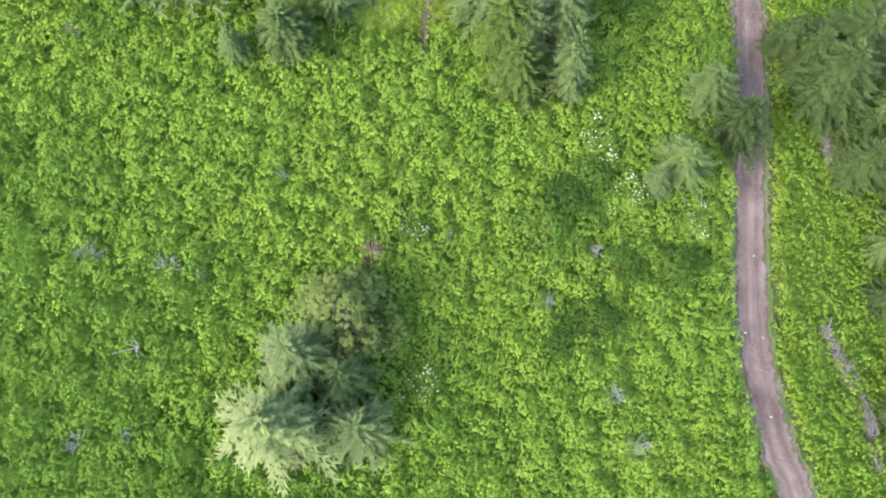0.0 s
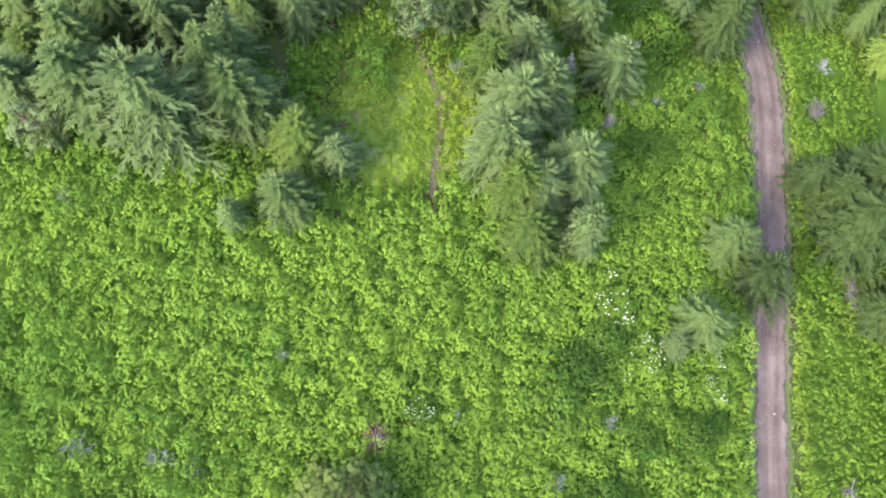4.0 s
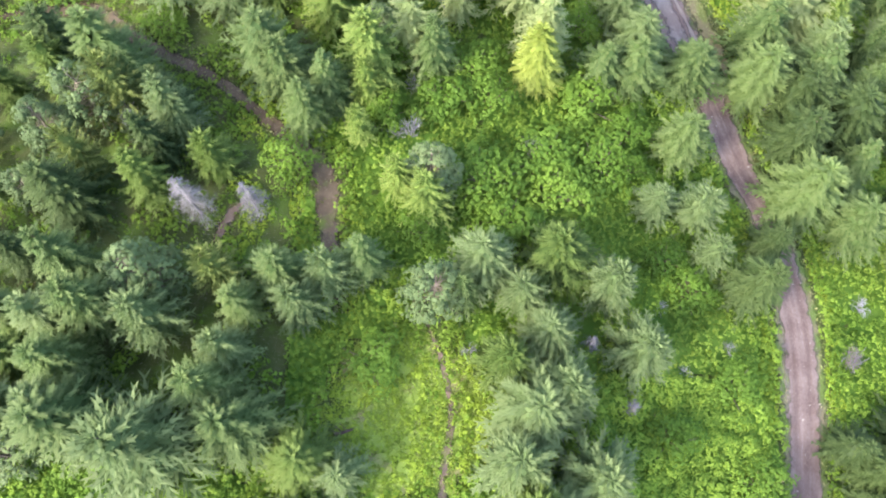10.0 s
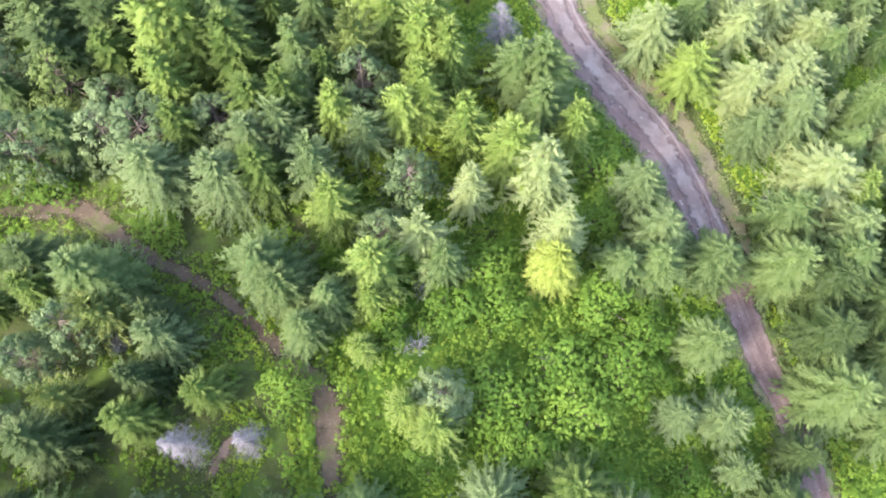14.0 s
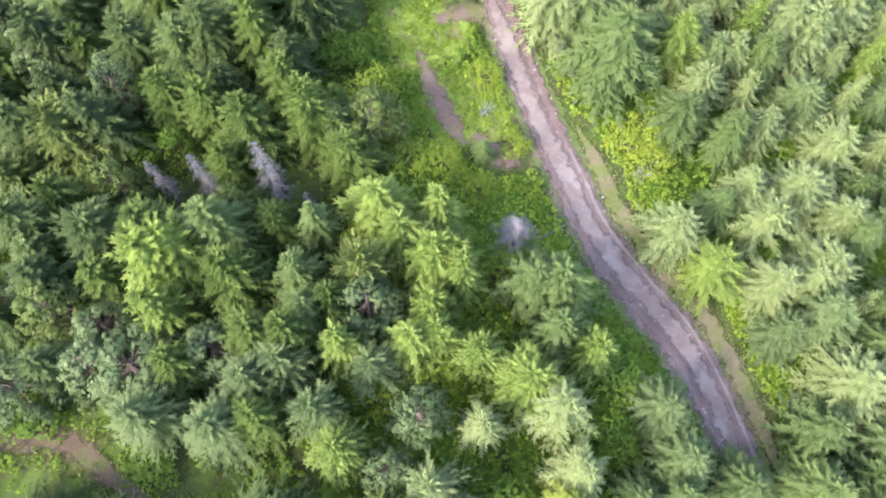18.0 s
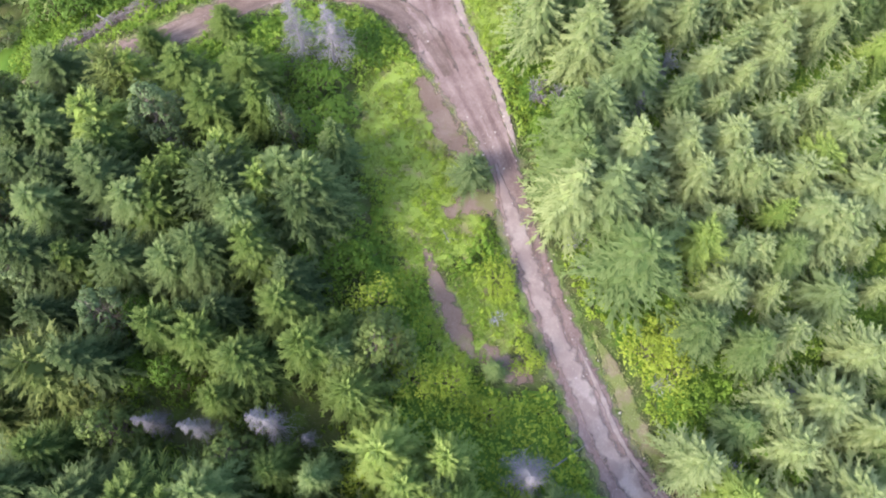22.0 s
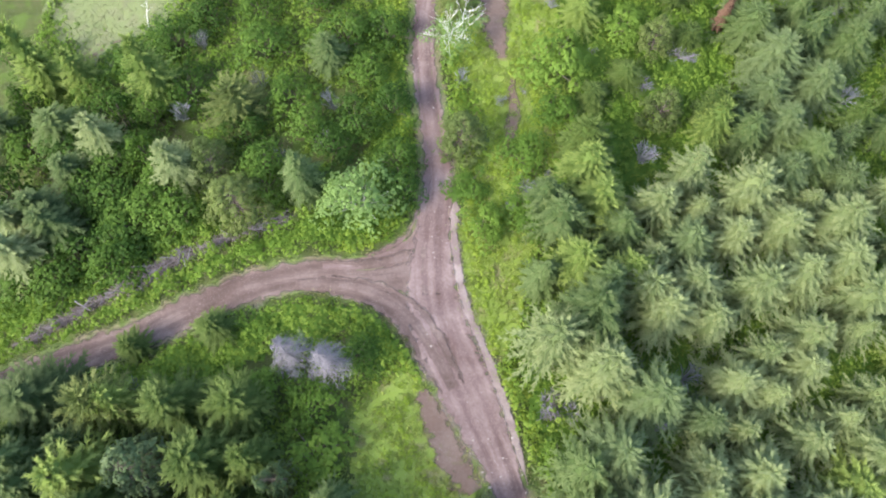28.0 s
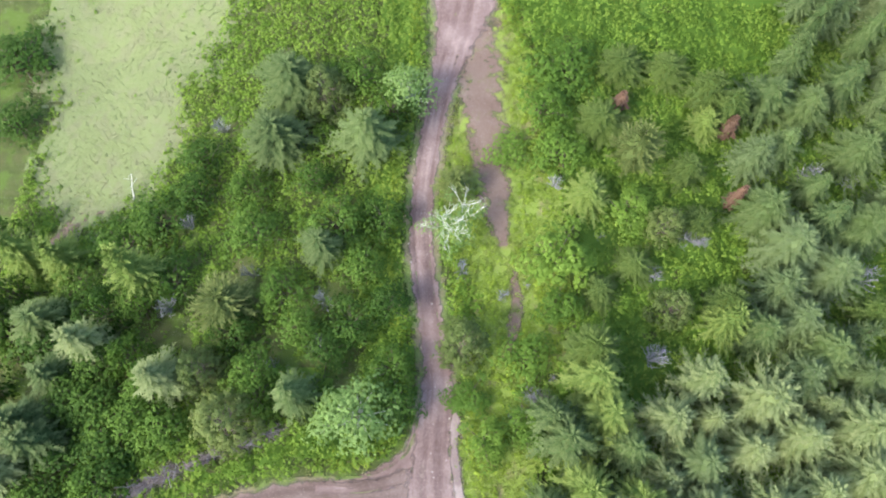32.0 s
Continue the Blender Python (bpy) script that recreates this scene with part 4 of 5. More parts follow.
spruce(5.2, 93.2, 7.65, 2.5)
spruce(37.2, 93.2, 9.35, 3.8)
spruce(26.9, 93.8, 8.5, 3.2)
spruce(-38.1, 94.0, 8, 3.5)
spruce(30.9, 95.6, 9.35, 4.0)
spruce(-17.1, 96.0, 7.2, 2.6)
spruce(-39.4, 96.5, 7.2, 3.0)
spruce(3.0, 97.0, 6.8, 2.9)
spruce(5.0, 97.1, 6.8, 2.9)
spruce(-34.3, 98.1, 8, 3.5)
spruce(26.0, 98.4, 8.5, 3.7)
spruce(-40.5, 98.8, 8, 3.6)
spruce(29.9, 99.1, 9.35, 4.4)
spruce(-24.3, 99.4, 8, 3.1)
spruce(-6.2, 100.0, 6, 1.6)
spruce(-16.4, 100.5, 7.2, 2.5)
spruce(31.6, 100.6, 9.35, 4.8)
spruce(16.3, 102.5, 9.35, 3.7)
spruce(35.9, 104.1, 9.35, 4.3)
spruce(25.2, 104.3, 9.35, 4.0)
spruce(20.8, 105.5, 8.5, 3.6)
spruce(34.7, 106.2, 8.5, 4.0)
spruce(24.1, 108.0, 8.5, 3.7)
spruce(29.9, 108.5, 9.35, 4.8)
spruce(-36.7, 108.9, 8, 3.3)
spruce(-1.7, 109.4, 4.5, 1.5)
spruce(-15.4, 110.0, 7.2, 2.4)
spruce(-42.1, 112.9, 7.2, 2.7)
spruce(22.8, 113.3, 9.35, 3.7)
spruce(-26.2, 113.6, 6.4, 2.5)
spruce(34.3, 113.8, 9.35, 4.0)
spruce(17.3, 114.5, 8.5, 3.6)
spruce(26.6, 115.0, 8.5, 3.2)
spruce(-20.6, 116.8, 6.4, 2.8)
spruce(-35.8, 117.5, 7.2, 3.2)
spruce(-31.4, 117.6, 7.2, 2.6)
spruce(-44.2, 117.9, 8, 3.1)
spruce(-28.8, 118.5, 8, 3.1)
spruce(19.8, 118.6, 8.5, 3.1)
spruce(31.8, 119.6, 7.65, 4.3)
spruce(-25.0, 121.5, 8, 3.2)
spruce(11.6, 121.9, 9.35, 4.5)
spruce(21.8, 122.6, 8.5, 3.7)
spruce(-44.5, 122.8, 8, 3.8)
spruce(26.8, 123.0, 8.5, 3.8)
spruce(23.7, 123.0, 9.35, 3.6)
spruce(-36.0, 123.3, 7.2, 3.0)
spruce(-20.3, 123.5, 7.2, 3.2)
spruce(-26.3, 123.8, 7.2, 2.9)
spruce(14.6, 124.3, 8.5, 3.5)
spruce(-38.5, 125.1, 7.2, 3.4)
spruce(19.8, 125.4, 8.5, 3.6)
spruce(-28.2, 125.4, 8, 3.5)
spruce(-19.1, 125.5, 8, 3.2)
spruce(-44.5, 125.6, 7.2, 3.0)
spruce(-22.3, 126.3, 8, 3.5)
spruce(-40.2, 126.9, 7.2, 2.9)
spruce(32.3, 126.9, 10.2, 4.9)
spruce(5.1, 127.4, 8.5, 3.1)
spruce(29.8, 127.4, 9.35, 5.2)
spruce(12.4, 127.8, 8.5, 3.2)
spruce(8.8, 127.8, 9.35, 3.7)
spruce(-4.8, 128.8, 5, 2.6)
spruce(6.0, 129.5, 8.5, 3.4)
spruce(17.9, 130.0, 8.5, 3.3)
spruce(-46.4, 130.5, 7.2, 3.1)
spruce(23.7, 130.8, 9.35, 4.1)
spruce(36.7, 131.0, 10.2, 4.4)
spruce(5.5, 131.4, 9.35, 3.5)
spruce(10.9, 131.8, 10.2, 3.8)
spruce(21.6, 131.8, 9.35, 3.7)
spruce(29.1, 131.9, 9.35, 4.2)
spruce(-47.7, 132.3, 7.2, 3.5)
spruce(16.3, 132.3, 9.35, 3.6)
spruce(21.5, 134.4, 10.2, 4.1)
spruce(16.4, 134.5, 9.35, 3.6)
spruce(5.1, 135.0, 7.65, 2.9)
spruce(8.1, 137.0, 8.5, 3.5)
spruce(34.5, 137.2, 10.2, 4.5)
spruce(-47.4, 137.8, 6.4, 3.9)
spruce(27.3, 138.2, 9.35, 3.9)
spruce(16.7, 139.1, 8.5, 3.1)
spruce(12.0, 141.9, 8.5, 3.7)
spruce(23.5, 142.2, 8.5, 3.3)
spruce(20.0, 142.9, 8.5, 3.9)
spruce(6.6, 144.1, 8.5, 3.3)
spruce(27.1, 145.0, 8.5, 3.4)
spruce(1.9, 146.7, 8.5, 3.3)
spruce(27.9, 148.5, 9.35, 4.1)
spruce(18.0, 149.1, 9.35, 3.9)
spruce(12.9, 149.3, 9.35, 3.8)
spruce(5.9, 149.8, 9.35, 3.7)
spruce(11.3, 152.1, 7.65, 3.4)
spruce(-54.5, 152.2, 7.2, 3.6)
spruce(7.1, 152.3, 7.65, 3.3)
spruce(16.0, 152.4, 8.5, 3.7)
spruce(0.7, 152.5, 6.8, 2.9)
spruce(22.4, 152.8, 9.35, 4.1)
spruce(34.4, 153.2, 9.35, 4.4)
spruce(27.5, 154.6, 9.35, 3.9)
spruce(-51.2, 155.5, 7.2, 3.5)
spruce(32.6, 156.8, 8.5, 4.2)
spruce(15.4, 157.0, 8.5, 3.8)
spruce(-53.4, 157.1, 7.2, 3.8)
spruce(8.9, 158.2, 6.8, 2.9)
spruce(20.8, 158.5, 8.5, 3.6)
spruce(2.5, 158.7, 7.65, 3.3)
spruce(26.0, 160.1, 9.35, 3.9)
spruce(0.8, 160.8, 6.8, 2.7)
spruce(12.5, 161.0, 8.5, 3.7)
spruce(32.9, 161.4, 9.35, 4.5)
spruce(-24.8, 161.4, 8, 3.0)
spruce(-51.6, 162.1, 6.4, 3.1)
spruce(-38.9, 162.5, 8, 3.1)
spruce(22.5, 163.5, 9.35, 4.3)
spruce(16.0, 164.7, 9.35, 3.8)
spruce(26.7, 166.3, 8.5, 3.4)
spruce(-54.7, 167.9, 6.4, 3.3)
spruce(30.0, 169.0, 8.5, 3.9)
spruce(22.7, 170.5, 8.5, 3.4)
spruce(19.2, 171.3, 8.5, 3.3)
spruce(27.1, 172.2, 8.5, 3.5)
spruce(19.0, 173.3, 7.65, 3.4)
spruce(5.8, 173.9, 4, 3.0)
spruce(25.2, 175.6, 8.5, 3.5)
spruce(9.6, 177.0, 3.5, 3.4)
spruce(-23.8, 177.0, 5.6, 2.7)
spruce(31.4, 178.2, 8.5, 4.4)
spruce(26.4, 180.4, 8.5, 4.3)
spruce(16.9, 182.7, 5, 2.9)
spruce(35.8, 183.9, 8.5, 4.2)
spruce(23.8, 184.2, 7.65, 3.6)
spruce(4.4, 184.6, 5, 3.7)
spruce(29.8, 187.7, 7.65, 3.4)
spruce(15.8, 188.6, 5, 3.3)
spruce(-30.9, 190.1, 6.4, 3.8)
spruce(-20.1, 190.3, 7.2, 3.8)
spruce(22.8, 190.3, 7.65, 3.3)
spruce(26.2, 192.2, 7.65, 3.8)
spruce(35.6, 192.6, 7.65, 4.0)
spruce(5.7, 193.5, 4, 4.0)
spruce(17.9, 194.5, 5, 3.1)
spruce(20.5, 196.1, 7.65, 3.4)
spruce(-29.8, 197.1, 7.2, 3.7)
spruce(29.8, 197.5, 7.65, 3.9)
spruce(25.1, 197.9, 7.65, 3.9)
spruce(18.0, 198.2, 7.65, 3.8)
spruce(13.6, 200.9, 4, 3.5)
spruce(34.3, 200.9, 8.5, 4.5)
spruce(8.3, 201.1, 4, 3.8)
fir(6.7, 35.3, 6, 2.5)
fir(11.6, 35.6, 7, 2.1)
fir(5.8, 38.8, 7, 2.4)
fir(7.6, 39.0, 7, 2.5)
fir(-9.3, 40.2, 5, 2.0)
fir(-12.2, 41.1, 6, 3.1)
fir(10.9, 41.3, 6.8, 3.0)
fir(4.2, 42.3, 7, 2.6)
fir(5.9, 46.6, 6.8, 3.8)
fir(8.2, 48.0, 6.8, 3.0)
fir(-18.1, 49.2, 8, 2.3)
fir(3.5, 50.1, 6.8, 2.2)
fir(15.3, 52.0, 6, 2.4)
fir(-13.1, 52.9, 8, 2.3)
fir(12.8, 57.3, 7, 2.4)
fir(8.0, 59.5, 6.8, 2.9)
fir(-25.8, 62.5, 9, 2.7)
fir(-3.6, 63.0, 7, 2.3)
fir(-6.1, 64.5, 7, 1.8)
fir(-21.1, 65.0, 8, 2.3)
fir(-9.6, 69.0, 6, 1.3)
fir(-34.2, 72.2, 9, 2.5)
fir(-9.0, 73.1, 8, 1.9)
fir(-8.9, 76.7, 7.2, 2.6)
fir(-12.8, 81.9, 5.6, 2.0)
fir(-19.4, 84.1, 6.4, 2.5)
fir(-26.7, 87.8, 6.4, 2.4)
fir(2.7, 88.4, 7.65, 3.0)
fir(-13.2, 90.4, 6.4, 2.4)
fir(-1.7, 90.4, 8, 1.8)
fir(-17.7, 90.7, 7.2, 2.6)
fir(-20.8, 90.7, 6.4, 2.6)
fir(-7.5, 91.0, 6.4, 2.4)
fir(8.3, 91.4, 7, 1.8)
fir(-5.3, 91.7, 7, 1.8)
fir(-28.2, 92.4, 7.2, 2.5)
fir(-14.4, 93.6, 6.4, 2.4)
fir(-6.0, 94.0, 6.4, 2.2)
fir(-33.3, 94.6, 6.4, 2.4)
fir(-23.0, 95.3, 7.2, 2.7)
fir(-29.1, 96.4, 8, 3.4)
fir(-3.4, 96.9, 8, 2.0)
fir(-27.4, 97.4, 8, 3.1)
fir(-6.4, 98.1, 7.2, 2.5)
fir(-4.5, 98.3, 7, 2.2)
fir(-30.2, 98.6, 8.8, 3.4)
fir(20.3, 99.3, 7.65, 3.5)
fir(-9.0, 100.1, 7.2, 2.8)
fir(-20.2, 100.8, 5.6, 2.2)
fir(-38.6, 101.5, 7.2, 2.8)
fir(-5.4, 102.3, 7, 2.1)
fir(-11.2, 102.5, 7.2, 2.8)
fir(-14.3, 106.7, 7.2, 2.6)
fir(-23.3, 109.2, 7.2, 2.6)
fir(-18.2, 110.6, 8, 2.9)
fir(-27.5, 111.3, 7.2, 2.7)
fir(-31.3, 111.7, 7.2, 2.5)
fir(-20.8, 114.5, 6.4, 2.7)
fir(-41.0, 117.9, 6.4, 2.4)
fir(-24.0, 119.1, 7.2, 2.8)
fir(-33.7, 122.6, 5.6, 2.5)
fir(17.2, 122.8, 9.35, 3.1)
fir(-23.8, 124.7, 7.2, 2.7)
fir(-34.0, 125.2, 7.2, 2.4)
fir(-32.0, 126.8, 6.4, 2.5)
fir(-27.8, 128.3, 6.4, 2.8)
fir(-39.5, 128.9, 7.2, 2.9)
fir(-41.4, 131.7, 7.2, 3.0)
fir(-30.0, 133.2, 7.2, 3.4)
fir(31.4, 134.1, 8.5, 3.7)
fir(-34.4, 137.9, 6.4, 3.1)
fir(-39.9, 137.9, 6, 2.6)
fir(-28.0, 138.5, 6.4, 3.2)
fir(-38.9, 142.5, 5, 2.2)
fir(-31.0, 144.8, 5, 2.3)
fir(9.3, 153.6, 6.8, 2.9)
fir(4.6, 154.2, 6.8, 2.9)
fir(6.5, 161.5, 6.8, 3.1)
fir(5.1, 164.8, 6.8, 3.1)
fir(4.8, 167.8, 7, 2.7)
plant(TUFTED[2:], (8.0, 2.4), -7.6, 12.2, 7.0, 3.9, "pines of the wood")
pine(-24.7, 54.4, 11, 3.3)
pine(-2.7, 54.6, 9, 2.7)
pine(-19.4, 55.2, 9, 2.3)
spruce(26.4, 58.1, 9, 3.1)
spruce(22.6, 60.8, 8, 2.3)
spruce(28.9, 62.5, 7, 2.5)
pine(-30.8, 64.1, 9, 2.3)
pine(-3.0, 65.4, 8, 2.5)
pine(-34.4, 67.0, 9, 2.4)
pine(-31.5, 69.5, 10, 2.9)
pine(-29.1, 70.4, 10, 2.9)
pine(-6.5, 85.0, 6.4, 2.4)
pine(-37.8, 92.2, 7.2, 3.2)
pine(-11.4, 93.8, 7.2, 2.8)
pine(-12.3, 96.9, 8, 2.8)
pine(-23.8, 101.8, 6.4, 2.3)
pine(-40.3, 108.0, 8, 3.7)
pine(-12.4, 111.3, 7.2, 3.2)
pine(-41.7, 137.8, 6.4, 3.2)
pine(-31.5, 158.6, 6.4, 3.0)
pine(-35.0, 163.3, 6.4, 2.5)
pine(-33.4, 170.1, 5.6, 3.1)
pine(13.5, 172.5, 7, 2.5)
pine(12.8, 181.5, 7, 2.4)
pine(-10.0, 184.5, 5, 2.5)
pine(10.2, 190.7, 7, 2.7)
pine(-25.7, 196.4, 5.6, 3.0)
golden_fir(6.1, 77.0, 10.5, 2.9)
dead_spruce(14.4, 46.5, 3, 1.2)
dead_spruce(10.8, 51.7, 4, 1.3)
dead_spruce(-22.2, 60.9, 8, 2.2)
dead_spruce(-17.6, 61.4, 7, 2.0)
dead_spruce(1.4, 101.4, 6, 2.3)
dead_spruce(-17.2, 102.5, 5, 1.1)
dead_spruce(-30.6, 103.8, 6, 1.3)
dead_spruce(-26.6, 104.0, 9, 1.4)
dead_spruce(-20.8, 104.7, 9, 1.5)
dead_spruce(-33.6, 129.5, 5, 1.5)
dead_spruce(12.3, 138.3, 6, 1.2)
dead_spruce(6.9, 142.0, 5, 1.6)
dead_spruce(-20.1, 142.8, 7.5, 2.3)
dead_spruce(-23.6, 143.5, 7.5, 2.4)
rusty_fir(21.0, 185.8, 6, 1.2)
rusty_fir(20.7, 194.5, 5, 1.4)
rusty_fir(8.4, 196.7, 4, 1.1)
aspen(-18.0, 159.2, 7, 3.6)
aspen(-15.6, 195.8, 7, 3.3)
bare_aspen(-9.7, 179.7, 7, 2.8)
alder(20.6, 18.4, 3.4, 2.4)
alder(8.2, 21.0, 3.2, 3.2)
alder(12.6, 26.2, 3, 3.0)
alder(10.6, 24.0, 2.8, 2.6)
alder(12.4, 13.4, 2.6, 2.6)
alder(15.4, 18.6, 2.6, 2.2)
alder(9.6, 11.2, 2.2, 2.2)
bush(26.1, 40.2, 3.5, 3.1)
bush(17.9, 43.9, 3, 3.0)
bush(24.3, 48.7, 3, 3.2)
bush(-7.7, 49.2, 2.5, 2.4)
bush(20.5, 57.8, 3, 2.9)
bush(18.4, 60.2, 3, 2.7)
bush(-4.1, 60.6, 3.5, 2.4)
bush(3.6, 62.4, 4, 3.4)
bush(8.2, 65.2, 4, 3.1)
bush(-15.6, 65.9, 4, 2.3)
bush(1.1, 65.9, 4, 4.0)
bush(6.7, 68.3, 4, 4.1)
bush(15.0, 68.8, 3, 2.4)
bush(12.1, 69.2, 4, 3.7)
bush(-7.1, 71.6, 4, 2.3)
bush(15.3, 72.3, 4, 2.6)
bush(-2.6, 73.9, 4, 2.8)
bush(2.0, 74.0, 4, 3.1)
bush(11.2, 74.9, 4, 3.3)
bush(0.2, 77.0, 4, 2.9)
bush(-6.5, 77.5, 4, 2.4)
bush(-27.8, 79.4, 2, 2.2)
bush(-38.5, 82.6, 2.5, 2.7)
bush(10.4, 83.3, 4, 2.6)
bush(-10.3, 85.9, 4, 2.5)
bush(-5.1, 88.1, 4, 2.5)
bush(10.6, 88.4, 4, 3.2)
bush(-19.7, 95.8, 3, 2.0)
bush(-8.0, 96.5, 4, 2.2)
bush(0.1, 97.5, 4, 2.4)
bush(-12.5, 99.6, 4, 2.0)
bush(26.3, 102.7, 4, 2.8)
bush(24.0, 105.6, 4, 3.2)
bush(-1.9, 105.7, 2.5, 1.8)
bush(-33.4, 107.1, 4, 2.2)
bush(-5.7, 108.1, 2.5, 2.6)
bush(-9.3, 108.4, 2.5, 2.1)
bush(15.5, 110.7, 3.5, 2.8)
bush(-11.0, 110.9, 3, 2.1)
bush(1.4, 110.9, 2.5, 1.5)
bush(12.7, 112.2, 3, 2.5)
bush(15.0, 114.2, 3.5, 2.8)
bush(-12.8, 115.1, 4, 2.6)
bush(-1.8, 118.4, 2.2, 2.2)
bush(-16.3, 118.9, 4, 2.7)
bush(-14.2, 119.1, 4, 2.2)
bush(10.1, 124.0, 3.5, 2.6)
bush(-20.3, 128.1, 3, 2.4)
bush(-20.0, 133.6, 2.5, 3.2)
bush(2.8, 134.6, 2.5, 2.1)
bush(-20.5, 138.1, 3, 2.8)
bush(-25.5, 139.0, 3, 2.2)
bush(-5.5, 157.7, 3, 2.7)
bush(-0.7, 158.2, 3, 2.1)
bush(-1.5, 160.2, 3, 2.3)
bush(-7.2, 162.2, 2, 2.3)
bush(-1.6, 166.0, 3, 2.9)
plant(TUFTED[2:], (8.0, 2.4), -8.1, 167.2, 7.5, 3.0, "pines of the wood")
bush(1.7, 172.4, 3.5, 3.0)
bush(1.4, 177.5, 6, 3.7)
bush(8.9, 183.4, 4, 3.5)
bush(1.9, 189.5, 4, 3.8)
bush(-4.2, 189.7, 2, 2.3)
bush(-0.7, 195.1, 4, 3.6)
bush(1.7, 200.4, 4, 4.1)
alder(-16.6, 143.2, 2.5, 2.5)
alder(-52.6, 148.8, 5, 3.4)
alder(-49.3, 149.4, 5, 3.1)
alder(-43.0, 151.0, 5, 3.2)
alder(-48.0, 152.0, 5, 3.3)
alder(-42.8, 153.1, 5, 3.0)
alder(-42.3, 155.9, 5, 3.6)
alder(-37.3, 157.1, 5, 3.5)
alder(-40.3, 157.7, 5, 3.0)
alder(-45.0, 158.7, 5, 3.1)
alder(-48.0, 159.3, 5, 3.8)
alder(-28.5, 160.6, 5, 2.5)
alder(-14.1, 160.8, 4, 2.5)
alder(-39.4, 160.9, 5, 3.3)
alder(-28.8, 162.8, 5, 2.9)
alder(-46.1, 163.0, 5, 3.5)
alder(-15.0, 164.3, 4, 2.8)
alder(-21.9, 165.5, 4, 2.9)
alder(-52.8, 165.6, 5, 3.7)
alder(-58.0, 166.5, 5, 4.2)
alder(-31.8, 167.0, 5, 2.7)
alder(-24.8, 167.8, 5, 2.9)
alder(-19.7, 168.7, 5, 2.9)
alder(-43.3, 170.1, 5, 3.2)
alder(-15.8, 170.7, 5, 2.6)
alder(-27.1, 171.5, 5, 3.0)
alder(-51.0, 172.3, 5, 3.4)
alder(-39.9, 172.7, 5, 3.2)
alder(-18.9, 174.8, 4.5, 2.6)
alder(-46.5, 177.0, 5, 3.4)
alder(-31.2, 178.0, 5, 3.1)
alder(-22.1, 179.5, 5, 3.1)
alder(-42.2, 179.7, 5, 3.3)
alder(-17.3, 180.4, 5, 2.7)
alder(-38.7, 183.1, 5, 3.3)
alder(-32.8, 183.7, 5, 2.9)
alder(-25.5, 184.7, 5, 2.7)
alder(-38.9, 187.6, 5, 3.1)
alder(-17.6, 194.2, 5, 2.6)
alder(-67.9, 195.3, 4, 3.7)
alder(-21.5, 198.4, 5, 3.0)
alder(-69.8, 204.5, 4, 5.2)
elder(-1.6, 7.0, 2.2, 2.0)
elder(-2.8, 20.1, 2.2, 1.9)
elder(23.1, 23.3, 2.2, 2.2)
elder(16.7, 24.6, 2.5, 2.6)
elder(13.5, 29.8, 2.5, 3.1)
dead_shrub(-25.7, 3.0, 2, 1.0)
dead_shrub(16.1, 3.0, 2, 1.5)
dead_shrub(-22.3, 3.2, 2, 0.8)
dead_shrub(14.3, 7.1, 2, 1.3)
dead_shrub(8.5, 14.5, 2, 1.0)
dead_shrub(-18.4, 15.4, 1.8, 0.9)
dead_shrub(-20.7, 16.1, 1.8, 1.1)
dead_shrub(-26.3, 16.8, 1.8, 1.2)
dead_shrub(20.9, 19.2, 2, 0.9)
dead_shrub(13.3, 19.5, 2, 0.9)
dead_shrub(0.4, 19.5, 2, 0.7)
dead_shrub(-13.0, 23.9, 1.8, 0.8)
dead_shrub(-30.1, 35.8, 1.8, 0.9)
dead_shrub(-11.5, 40.7, 4, 0.8)
dead_shrub(14.8, 47.1, 1.6, 1.2)
dead_shrub(19.9, 50.0, 1.2, 0.7)
dead_shrub(0.4, 50.4, 1.5, 0.8)
dead_shrub(24.4, 52.5, 1.2, 0.8)
dead_shrub(17.7, 55.5, 1.5, 0.8)
dead_shrub(39.7, 58.0, 1, 1.3)
dead_shrub(38.1, 63.6, 1.5, 1.1)
dead_shrub(-28.5, 68.6, 3, 0.8)
dead_shrub(-28.4, 68.9, 4, 1.2)
dead_shrub(6.1, 69.1, 3.5, 0.9)
dead_shrub(-23.4, 69.4, 2, 0.9)
dead_shrub(5.5, 69.6, 3.5, 0.9)
dead_shrub(-6.4, 69.7, 2, 1.0)
dead_shrub(-5.2, 69.9, 3, 1.1)
dead_shrub(-5.1, 74.6, 2, 1.0)
dead_shrub(30.5, 78.1, 2, 1.1)
dead_shrub(-2.4, 83.7, 3, 0.8)
dead_shrub(29.0, 88.0, 2, 1.2)
dead_shrub(-2.9, 90.2, 2, 0.9)
dead_shrub(-8.6, 90.3, 4, 1.0)
dead_shrub(29.3, 93.3, 2, 1.2)
dead_shrub(21.1, 102.0, 1.5, 1.5)
dead_shrub(20.5, 102.0, 2, 1.5)
dead_shrub(27.1, 109.0, 4, 1.4)
dead_shrub(27.4, 109.5, 4, 1.2)
dead_shrub(14.4, 109.6, 2, 1.2)
dead_shrub(-1.6, 114.7, 1.2, 1.1)
dead_shrub(-40.7, 119.1, 4, 1.0)
dead_shrub(7.3, 120.2, 1.5, 1.4)
dead_shrub(8.0, 121.1, 1.5, 1.2)
dead_shrub(-38.7, 121.4, 5, 1.3)
dead_shrub(5.8, 123.0, 1.5, 1.2)
dead_shrub(6.1, 123.8, 1.5, 1.3)
